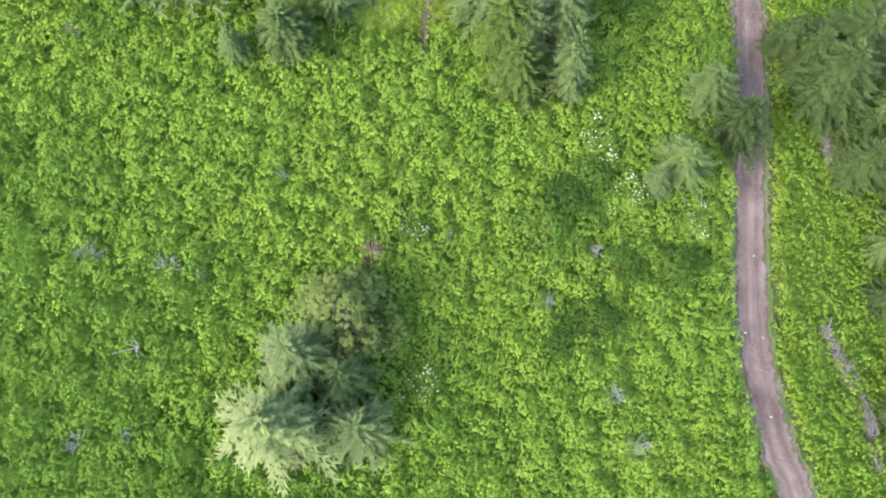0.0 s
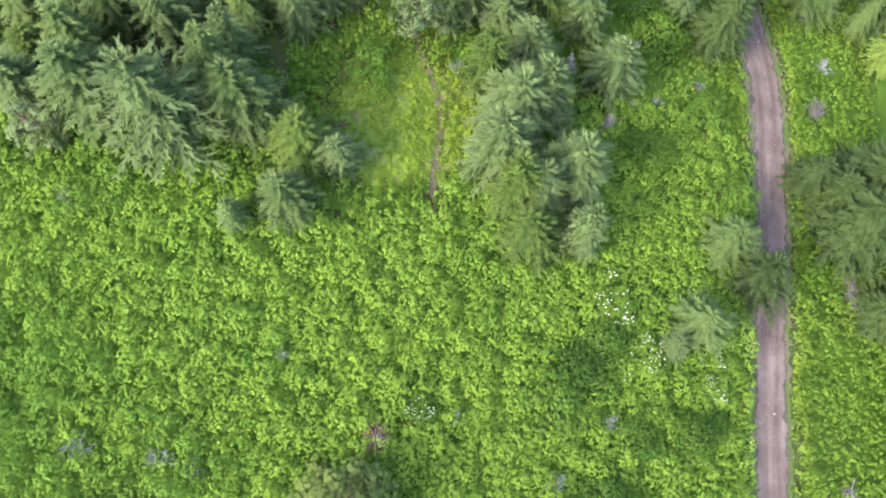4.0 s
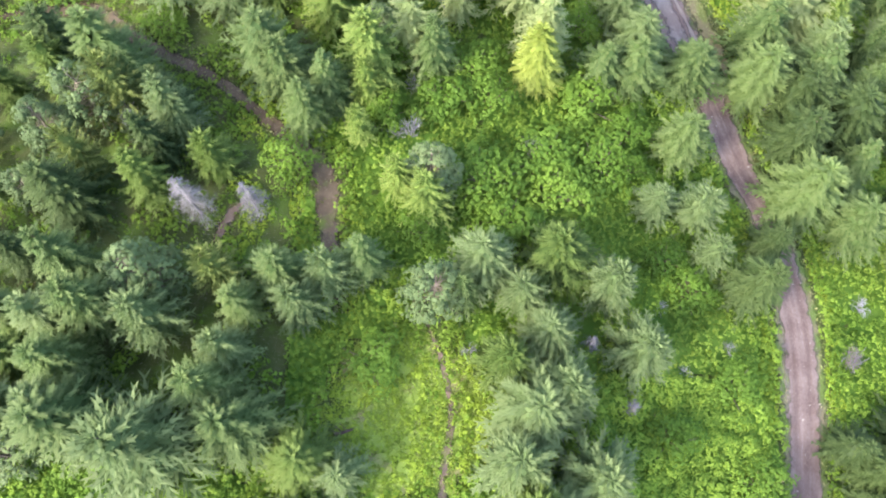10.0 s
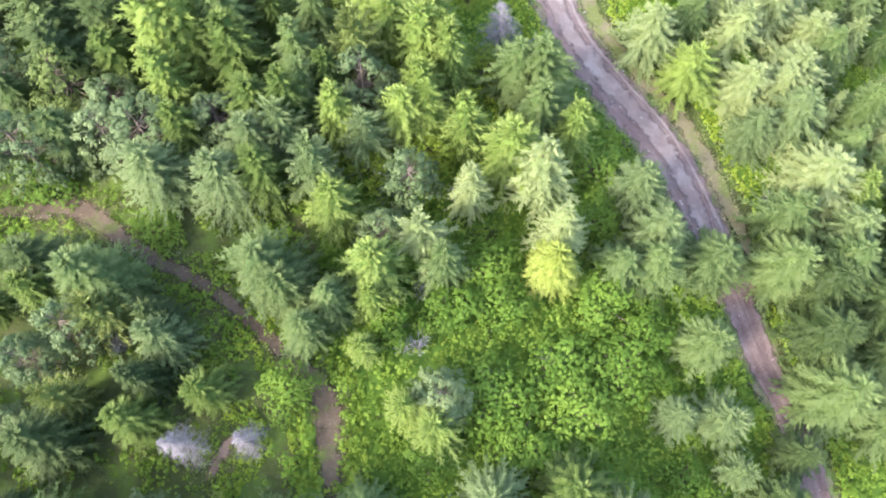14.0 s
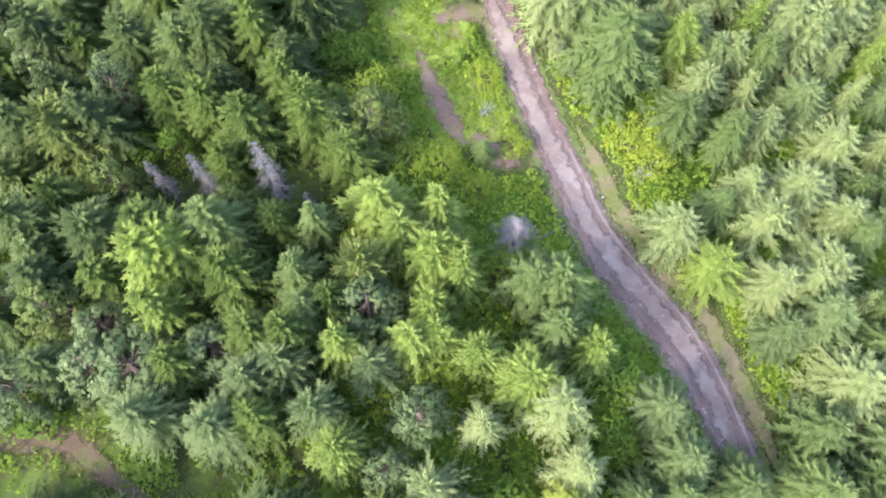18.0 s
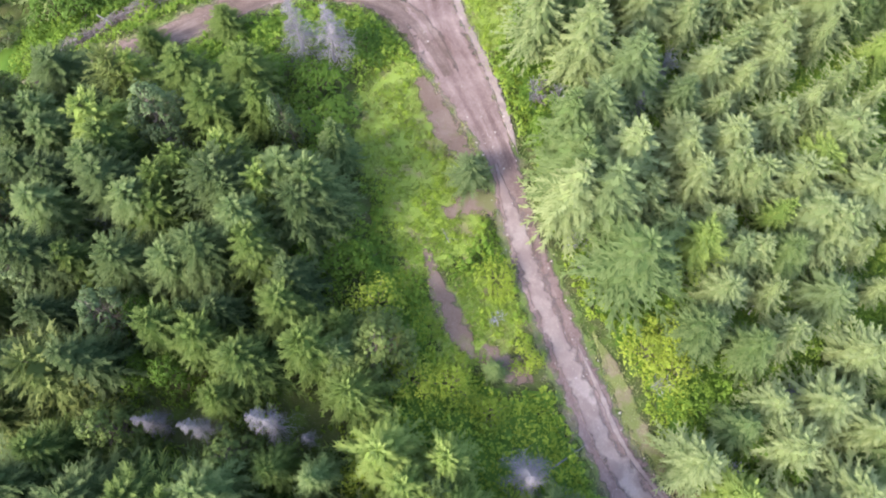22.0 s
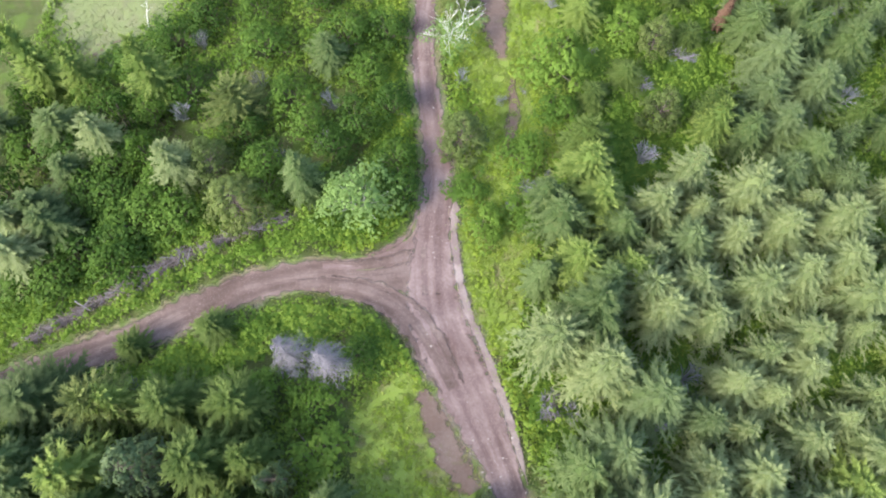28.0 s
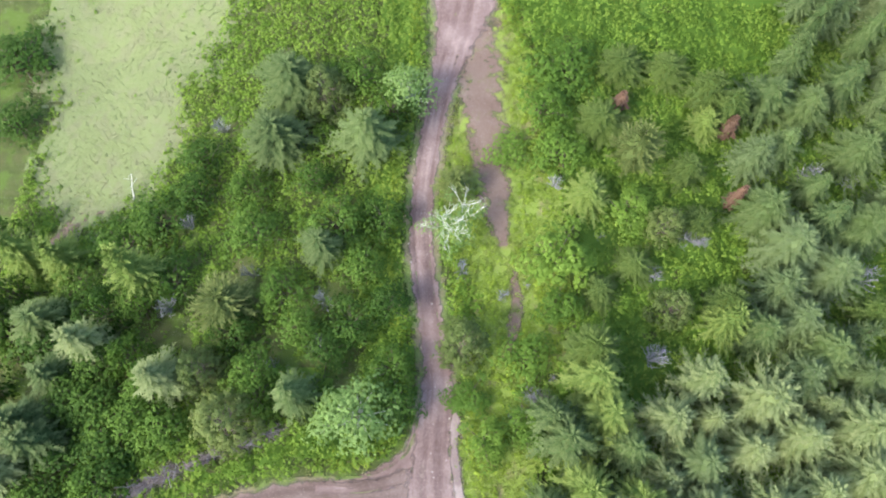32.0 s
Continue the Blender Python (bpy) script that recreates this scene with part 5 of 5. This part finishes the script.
dead_shrub(6.7, 125.9, 1.5, 1.2)
dead_shrub(-37.9, 138.6, 4, 1.0)
dead_shrub(4.3, 139.3, 2, 1.2)
dead_shrub(1.5, 139.9, 2, 1.2)
dead_shrub(15.6, 143.4, 6, 1.3)
dead_shrub(-2.5, 160.2, 1.5, 0.9)
dead_shrub(-0.8, 162.4, 1.5, 1.0)
dead_shrub(-1.2, 162.6, 1.5, 1.2)
dead_shrub(-27.1, 164.0, 4, 0.9)
dead_shrub(1.3, 164.4, 1.2, 0.5)
dead_shrub(-23.0, 166.0, 4, 1.3)
dead_shrub(11.5, 167.2, 5, 1.4)
dead_shrub(12.5, 167.8, 1.2, 1.1)
dead_shrub(3.5, 167.9, 1.2, 0.5)
dead_shrub(-39.7, 169.6, 4, 1.5)
dead_shrub(-22.5, 170.9, 4, 1.3)
dead_shrub(-4.2, 172.9, 1.2, 0.8)
dead_shrub(-31.0, 173.8, 4, 1.1)
dead_shrub(-1.8, 174.3, 1.2, 0.6)
dead_shrub(-8.5, 175.4, 1.2, 1.2)
dead_shrub(3.8, 175.8, 1.2, 0.6)
dead_shrub(11.7, 176.6, 1.2, 1.3)
dead_shrub(11.5, 176.7, 2, 1.4)
dead_shrub(36.4, 178.4, 4, 1.5)
dead_shrub(-39.2, 179.4, 4, 1.2)
dead_shrub(38.0, 179.8, 1.2, 1.4)
dead_shrub(6.1, 180.3, 1.2, 0.6)
dead_shrub(16.1, 181.1, 2, 1.6)
dead_shrub(16.9, 181.2, 1.2, 1.6)
dead_shrub(1.1, 185.9, 3, 1.0)
dead_shrub(29.8, 189.5, 5, 1.5)
dead_shrub(35.7, 189.9, 3, 1.9)
dead_shrub(36.0, 191.1, 1.2, 1.6)
dead_shrub(31.7, 191.5, 1.2, 1.3)
dead_shrub(-37.5, 191.9, 4, 1.2)

# the wood goes on past the sides
fill = random.Random(3)
main_x = lambda v: float(np.interp(v, MAIN[:, 1], MAIN[:, 0]))
for _ in range(9000):
    x, y = fill.uniform(-64, 51), fill.uniform(-10, 222)
    east = x - main_x(y) > (13 if y > 60 else 14) and y < 232 and not (y > 165 and x < 22 + 0.12 * (y - 165))
    west = x < -30 and 36 < y < 138 and abs(y - 79) > 4
    side = y - float(np.interp(x, BRANCH[::-1, 0], BRANCH[::-1, 1]))
    north = x < -42 and 138 < y < 196 and not -4 < side < 11 and float(meadow(x, y)) > 1.25
    inner = -34 < x < -13 - 0.12 * (y - 90) and 86 < y < 136
    if not (east or west or north or inner):
        continue
    gap = 3.0 if inner else 3.7
    if min((x - a) ** 2 + (y - b) ** 2 for a, b in PLANTED) < gap * gap:
        continue
    roll = fill.random()
    kind = alder if north and roll < 0.6 else pine if (west or inner) and roll < 0.3 else alder if inner and roll < 0.45 else fir if roll > 0.82 else spruce
    kind(x, y, fill.uniform(4.5, 9) if inner else (fill.uniform(5.5, 9) if west else fill.uniform(6, 11.5)), fill.uniform(1.3, 2.3) if inner else fill.uniform(1.8, 3.0))

for model in MODELS:
    for o in (*model.children_recursive, model):
        bpy.data.objects.remove(o)

# ---- low growth ----
np.random.seed(21)
STEMS = np.array(PLANTED)


def from_trees(x, y):
    """Distance to the nearest trunk."""
    best = np.full(x.shape, 1e9)
    for a, b in STEMS:
        best = np.minimum(best, (x - a) ** 2 + (y - b) ** 2)
    return np.sqrt(best)


def in_field(x, y):
    return (x < 28) & (y < 39 + 5 * np.sin(x * 0.13) + np.clip(-x - 8, 0, 10) * 0.5 + np.clip(x, 0, 30) * 0.4)


x, y = jitter_grid(-50, 28, -6, 56, 0.4)
keep = (clear_of_lines(x, y) > 0.35) & (open_ground(x, y) > 1.0) & in_field(x, y)
fx, fy = x[keep], y[keep]
drift = np.sin(0.21 * fx + 1.3 * np.sin(0.17 * fy + 0.6)) * np.sin(0.19 * fy + np.sin(0.15 * fx)) + 0.5 * np.sin(0.5 * fx + fy * 0.3) * np.sin(0.43 * fy)
shady = drift * 0.6 + np.clip((-fx - 9) / 22, -0.7, 0.7) + np.clip((14 - fy) / 30, -0.6, 0.5) + np.clip((fx - 8) / 20, 0, 0.45) + np.random.normal(0, 0.16, len(fx)) > 0.42
mound_cover("field_thicket", fx[~shady], fy[~shady], 1.7, 1.0, 1.9, (0.28, 0.46), 10, 0.26, M_FIELD, "dense waist-high thicket of yellow-green leafy shrubs", "thicket")
mound_cover("bramble_thicket", fx[shady], fy[shady], 1.9, 0.9, 2.3, (0.28, 0.5), 10, 0.26, M_BRAMBLE, "uneven thicket of mid-green brambles and leafy shrubs", "thicket")
# added sheet: its green lightens the dark gaps between the shrubs
patch_sheet("herb_layer", -54, 29, -8, 60, 0.6, lambda a, b: np.where((clear_of_lines(a.ravel(), b.ravel()).reshape(a.shape) > 1.4) & (open_ground(a, b) > 1.15) & in_field(a, b), 0.0, 2.0), M_BRAMBLE, 0.1, "green sheet under the thicket, added to lighten its gaps", 0.2)
x, y = jitter_grid(-64, 46, -5, 212, 0.52)
away = from_trees(x, y)
sunny = (x > np.interp(y, MAIN[:, 1], MAIN[:, 0])) & (y > 84) & (y < 134) & (clear_of_lines(x, y) < 3.6)
deep_wood = (x < -14) & (y > 42) & (y < 176) & ((y < 138) | (clear_of_lines(x, y) > 6))
chance = np.where(away < 1.5, 0.35, np.where(away < 2.6, 0.8, 1.0)) * np.where(deep_wood & (np.sin(0.55 * x + 1.7 * np.sin(0.31 * y)) * np.sin(0.5 * y + 1.3 * np.sin(0.37 * x)) < 0.12), 0.05, 1.0)
keep = (clear_of_lines(x, y) > 0.7) & (open_ground(x, y) > 0.95) & (meadow(x, y) > np.random.uniform(0.78, 1.08, len(x))) & ~in_field(x, y) & ~sunny & (x > np.where(y > 165, -70, -57)) & (np.random.uniform(0, 1, len(x)) < chance)
ux, uy = x[keep], y[keep]
# scrub in the brighter M_WEED: the stronger sun here comes from its colour
scrub = np.minimum(soft(ux, uy, -4, 99, 11, 17), soft(ux, uy, 16, 42, 7, 9)) + np.random.normal(0, 0.12, len(ux)) < 1
mound_cover("sunlit_scrub", ux[scrub], uy[scrub], 2.0, 0.4, 1.6, (0.3, 0.5), 6, 0.3, M_WEED, "bright yellow-green scrub between the young trees, sunlight in its colour", "undergrowth")
ux, uy = ux[~scrub], uy[~scrub]
mound_cover("undergrowth", ux, uy, 2.0, 0.35, 1.7, (0.32, 0.58), 6, 0.34, M_UNDER, "mixed green undergrowth of shrubs and saplings between trees", "undergrowth")

def carpet(a, b):
    """Below 1 where low herbs close over the soil."""
    p, q = a.ravel(), b.ravel()
    grown = (clear_of_lines(p, q) > 1.5) & (open_ground(p, q) > 1.1) & (meadow(p, q) > 1.05) & ~in_field(p, q) & ~((p < -14) & (q > 42) & ((q < 138) | (clear_of_lines(p, q) > 6)))
    return np.where(grown, 0.6, 2.0).reshape(a.shape)


patch_sheet("herb_carpet", -60, 50, -8, 220, 1.0, carpet, M_BRAMBLE, 0.02, "low green herbs covering the ground between bushes", 0.2)

# growth creeping over the rims of the footpath and the bare patches
xt, yt = jitter_grid(-50, 2, 34, 122, 0.5)
rim = np.full(xt.shape, 1e9)
for bare_line in (TRAIL, *BARE[:2], BARE[3]):
    for px, py, w in bare_line[::2]:
        rim = np.minimum(rim, np.hypot(xt - px, yt - py) - w / 2)
sel = (rim > -0.15) & (rim < 1.6) & (np.random.uniform(0, 1, len(xt)) < np.clip(0.55 + 0.6 * rim, 0.2, 0.85))
mound_cover("path_weeds", xt[sel], yt[sel], 1.4, 0.12, 0.7, (0.18, 0.36), 7, 0.2, M_UNDER, "low green weeds creeping over the footpath", "weeds")

# weeds along the track
x3, y3 = jitter_grid(-20, 44, -10, 226, 0.55)
e3 = clear_of_lines(x3, y3)
start = np.where((y3 > 84) & (y3 < 134), 1.1, 0.7) + 0.9 * np.sin(y3 * 0.23 + np.sign(x3 - 5)) ** 2
keep = ((open_ground(x3, y3) > 1.0) | (np.random.uniform(0, 1, len(x3)) < 0.4)) & (e3 > start) & (e3 < np.where((x3 > np.interp(y3, MAIN[:, 1], MAIN[:, 0])) & (y3 > 84) & (y3 < 134), 5.0, 2.6)) & (np.random.uniform(0, 1, len(x3)) < 0.85)
wx, wy = x3[keep], y3[keep]
thicket("roadside_weeds", wx, wy, np.random.uniform(0.28, 0.5, len(wx)), np.random.uniform(0.25, 0.55, len(wx)), 20, 0.24, M_WEED, "bright chartreuse weeds lining the dirt track", "weeds")


def grass_tufts(name, x, y, blades, length, mat, label):
    n = len(x)
    b = np.repeat(np.stack([x, y, ground_z(x, y) - 0.03], -1), blades, 0)
    b[:, :2] += np.random.normal(0, 0.16, (len(b), 2))
    al = unit(np.stack([np.random.normal(0, 0.7, len(b)), np.random.normal(0, 0.7, len(b)), np.full(len(b), 0.75)], -1))
    ac = unit(np.cross(al, np.random.normal(0, 1, al.shape)))
    ln = length * np.random.uniform(0.6, 1.3, len(b))
    v, f = kites(b, al, ac, ln, ln * 0.3)
    return tagged(link_mesh(name, v, f, mat), label, "grass", kind="stuff")


xg, yg = jitter_grid(-20, 12, 34, 216, 0.45)
tufty = np.sin(0.9 * xg + 1.3 * np.sin(0.6 * yg)) * np.sin(0.7 * yg + 1.1 * np.sin(0.8 * xg)) + 0.4 * np.sin(2.3 * xg + yg) * np.sin(2.1 * yg)
sel = (open_ground(xg, yg) < 1.12) & (clear_of_lines(xg, yg) > 0.1) & (np.random.uniform(0, 1, len(xg)) < 0.85 + 0.4 * tufty)
grass_tufts("clearing_grass", xg[sel], yg[sel], 8, 0.38, M_HERB, "yellow-green grass and herbs in the clearings")
sel = (open_ground(xg, yg) < 1.0) & (clear_of_lines(xg, yg) > 0.5) & (np.random.uniform(0, 1, len(xg)) < np.where(yg < 60, 0.34, 0.16) + 0.12 * tufty)
thicket("clearing_shrubs", xg[sel], yg[sel], np.random.uniform(0.3, 0.75, sel.sum()), np.random.uniform(0.25, 0.6, sel.sum()), 26, 0.2, M_WEED, "scattered low yellow-green shrubs in the clearings", "shrubs")
xm, ym = jitter_grid(-74, -36, 176, 230, 0.36)
sel = (meadow(xm, ym) < 1.08) & (np.random.uniform(0, 1, len(xm)) < 0.7 + 0.4 * np.sin(0.45 * xm + np.sin(0.3 * ym)) * np.sin(0.4 * ym))
grass_tufts("meadow_grass", xm[sel], ym[sel], 6, 0.24, M_MEADOW, "pale dry grass covering the meadow")

sel = (meadow(xm, ym) > 0.45) & (meadow(xm, ym) < 1.1) & (np.random.uniform(0, 1, len(xm)) < 0.006 + 0.06 * np.clip(meadow(xm, ym) - 0.55, 0, 1))
thicket("meadow_shrubs", xm[sel], ym[sel], np.random.uniform(0.3, 0.9, sel.sum()), np.random.uniform(0.3, 0.8, sel.sum()), 26, 0.2, M_UNDER, "low green shrubs creeping into the meadow", "shrubs")

# short grass on the verges
xv, yv = jitter_grid(-60, 44, -10, 222, 0.45)
ev = clear_of_lines(xv, yv)
sel = (ev > 0.05) & (ev < 1.8) & (np.random.uniform(0, 1, len(xv)) < 0.5)
grass_tufts("verge_grass", xv[sel], yv[sel], 4, 0.3, M_GRASS, "short straw-coloured grass on the verges")

near_dry = np.full(xv.shape, 1e9)
for px, py, w in (*DRY[::2], *BERM[::2]):
    near_dry = np.minimum(near_dry, np.hypot(xv - px, yv - py) - w / 2)
sel = (near_dry < 0.3) & (np.random.uniform(0, 1, len(xv)) < 0.75)
grass_tufts("dry_verge_grass", xv[sel], yv[sel], 6, 0.26, M_GRASS, "dry straw-coloured grass tufts on the wide verge")


# ---- dead wood and stones ----
def log_heap(cx, cy, length, along, count, spread, label, thick=0.07):
    """Slash: bleached branches and poles heaped along a line."""
    heap = new("slash_heap")
    heap.location = (cx, cy, float(ground_z(cx, cy)))
    for i in range(count):
        a = radians(along) + fill.gauss(0, 0.6)
        u, w = fill.uniform(-0.5, 0.5) * length, fill.gauss(0, spread)
        px = u * math.cos(radians(along)) - w * math.sin(radians(along))
        py = u * math.sin(radians(along)) + w * math.cos(radians(along))
        ln = fill.uniform(0.8, 2.6)
        z = float(ground_z(cx + px, cy + py) - ground_z(cx, cy)) + 0.2 + fill.uniform(0.0, 0.9)
        d = np.array((math.cos(a), math.sin(a), fill.uniform(-0.15, 0.2))) * ln / 2
        m = np.array((px, py, z))
        bend = m + np.array((fill.gauss(0, 0.08), fill.gauss(0, 0.08), 0.06))
        r = thick * fill.uniform(0.5, 1.3)
        v, f = sticks([m - d, bend], [bend, m + d], np.array([r, r * 0.8]), np.array([r * 0.8, r * 0.45]), 5)
        link_mesh("pole", v, f, M_DEAD, heap)
    n = int(50 * length)
    u, w = np.random.uniform(-0.55, 0.55, n) * length, np.random.normal(0, spread * 1.35, n)
    ca, sa = math.cos(radians(along)), math.sin(radians(along))
    p = np.stack([u * ca - w * sa, u * sa + w * ca, 0 * u], -1)
    p[:, 2] = ground_z(cx + p[:, 0], cy + p[:, 1]) - ground_z(cx, cy) + 0.08 + np.random.uniform(0, 0.9, n) * np.exp(-((w / spread) ** 2) / 2)
    a = radians(along) + np.random.uniform(-1.5, 1.5, n)
    d = np.stack([np.cos(a), np.sin(a), np.random.normal(0, 0.2, n)], -1) * np.random.uniform(0.25, 0.8, n)[:, None]
    v, f = sticks(p - d, p + d, 0.03, 0.011, 3)
    tagged(link_mesh("brush_tangle", v, f, M_BRUSH, heap), "tangle of thin grey-brown twigs", kind="stuff")
    return tagged(heap, label, "brushwood", "slash heaps")


GREY = "heap of bleached grey branches and slash at the wood's edge"
for px, py, ln, al, n in ((39.4, 37.2, 3.0, 110, 16), (39.7, 33.2, 3.0, 95, 18), (37.3, 13.4, 2.6, 120, 12), (38.8, 10.6, 3.2, 115, 16), (40.6, 6.0, 4.0, 105, 20), (41.2, 2.6, 2.5, 100, 10),
                          (-49.5, 144.4, 4.8, 35, 40), (-45.5, 147.0, 4.8, 33, 40), (-41.4, 149.6, 4.8, 32, 40), (-37.2, 152.0, 4.8, 30, 40), (-32.6, 154.3, 4.8, 28, 40), (-28.2, 156.6, 4.5, 27, 36),
                          (7.9, 124.6, 3.0, 115, 14), (10.6, 119.2, 3.0, 115, 14), (0.5, 161.5, 2.2, 110, 8), (38.2, 52.6, 2.0, 60, 8), (2.2, 139.6, 2.4, 80, 12)):
    size = fill.uniform(0.3, 1.1) if px < -20 else 1.0
    log_heap(px + (fill.gauss(0, 0.3) if px < -20 else 0), py, ln * (0.6 + 0.4 * size), al, int(n * size) if px > -20 else int(n * size / 2), 0.36 * size, GREY, 0.05)


def fallen(name, x, y, ax, ay, ln, r, mat, label):
    z0, z1 = float(ground_z(x, y)) + 0.75, float(ground_z(x + ax * ln, y + ay * ln)) + 0.55
    a, b = np.array((x, y, z0)), np.array((x + ax * ln, y + ay * ln, z1))
    root = new(name)
    v, f = sticks([a], [b], r, r * 0.5, 8)
    link_mesh("stem", v, f, mat, root)
    for k in range(5):
        p = a + (b - a) * (0.3 + 0.14 * k)
        q = p + np.array((fill.gauss(0, 0.5), fill.gauss(0, 0.5), fill.uniform(0.1, 0.5)))
        v, f = sticks([p], [q], r * 0.35, r * 0.12, 5)
        link_mesh("limb", v, f, mat, root)
    return tagged(root, label, "log")


def standing_snag(x, y, height, lean_x, lean_y, label, mat=None):
    mat = mat or M_WHITE
    root = new("birch_snag")
    root.location = (x, y, float(ground_z(x, y)))
    k = np.linspace(0, 1, 6)
    p = np.stack([lean_x * k + 0.05 * np.sin(k * 9), lean_y * k, height * k - 0.3 * (1 - k)], -1)
    v, f = sticks(p[:-1], p[1:], 0.13 * (1 - 0.8 * k[:-1]), 0.13 * (1 - 0.8 * k[1:]), 7)
    link_mesh("trunk", v, f, mat, root)
    for b in range(7):
        s = p[2 + b % 4]
        e = s + np.array((fill.gauss(0, 0.5), fill.gauss(0, 0.5), fill.uniform(0.2, 0.7)))
        v, f = sticks([s], [e], 0.035, 0.012, 4)
        link_mesh("limb", v, f, mat, root)
    return tagged(root, label, "dead tree")


standing_snag(-47.8, 183.2, 2.4, 0.2, 2.6, "bleached white birch snag standing by the meadow")
standing_snag(-22.6, 9.2, 2.2, 0.9, 0.4, "broken grey snag poking out of the thicket", M_SLATE)
fallen("fallen_branch", -6.4, 121.6, -0.45, 0.9, 1.7, 0.045, M_DEAD, "thin bleached branch lying in the clearing grass")
fallen("fallen_log", 3.8, 101.2, 0.81, 0.58, 3.9, 0.07, M_DEAD, "bleached log lying from the dead spruce to the track")
fallen("rotten_log", -10.0, 43.2, 0.9, 0.35, 1.5, 0.16, M_STUMP, "short dark rotten log in the clearing")
fallen("fallen_birch", 24.0, 117.4, 0.55, 0.8, 3.5, 0.08, M_WHITE, "pale dead birch stem leaning among spruces")

stump = new("uprooted_stump")
stump.location = (-5.6, 17.8, float(ground_z(-5.6, 17.8)))
bm = bmesh.new()
bmesh.ops.create_icosphere(bm, subdivisions=3, radius=1.0)
for v in bm.verts:
    v.co *= 1 + 0.55 * noise.noise(v.co * 2.1) + 0.3 * noise.noise(v.co * 5.0)
    v.co = Vector((v.co.x * 0.8, v.co.y * 1.0, v.co.z * 0.4 + 0.85))
me = bpy.data.meshes.new("root_plate")
bm.to_mesh(me)
bm.free()
me.materials.append(M_STUMP)
new("root_plate", me).parent = stump
for k in range(9):
    a = k * 0.7
    v, f = sticks([(0, 0, 1.2)], [(1.3 * math.cos(a), 1.5 * math.sin(a), 1.2 + fill.uniform(-0.2, 0.5))], 0.12, 0.03, 5)
    link_mesh("root", v, f, M_STUMP, stump)
for k in range(4):
    v, f = sticks([(0.1 + 0.12 * k, -0.5, 1.25)], [(0.3 + 0.16 * k, 0.5 - 0.25 * k, 1.5)], 0.05, 0.025, 6)
    link_mesh("broken_stem", v, f, M_DEAD, stump, "pale broken wood")
tagged(stump, "dark brown uprooted stump with broken roots in the thicket", "stump")

# stones pressed into the track
bm = bmesh.new()
bmesh.ops.create_icosphere(bm, subdivisions=1, radius=1.0)
rock_v = np.array([v.co for v in bm.verts])
rock_f = np.array([[v.index for v in f.verts] for f in bm.faces])
bm.free()
SV, SF = [], []
for i in range(1300):
    px, py, w = MAIN[fill.randrange(len(MAIN))]
    if not 84 < py < 136 and fill.random() < 0.85:
        continue
    side = fill.choice((-1, 1)) * w * fill.uniform(0.15, 0.62) if fill.random() < 0.75 else fill.gauss(0, 0.3)
    qx, qy = px + side, py + fill.uniform(-0.4, 0.4) + side * 0.3
    r = 0.03 + 0.09 * fill.random() ** 3
    SF.append(rock_f + len(SV) * len(rock_v))
    SV.append(rock_v * (r * fill.uniform(0.8, 1.5), r, r * 0.6) * np.random.uniform(0.75, 1.2, (len(rock_v), 1)) + (qx, qy, ground_z(qx, qy) + 0.12))
tagged(link_mesh("track_stones", np.vstack(SV), np.vstack(SF), M_STONE), "pale loose stones scattered over the dirt track", "stones", kind="stuff")
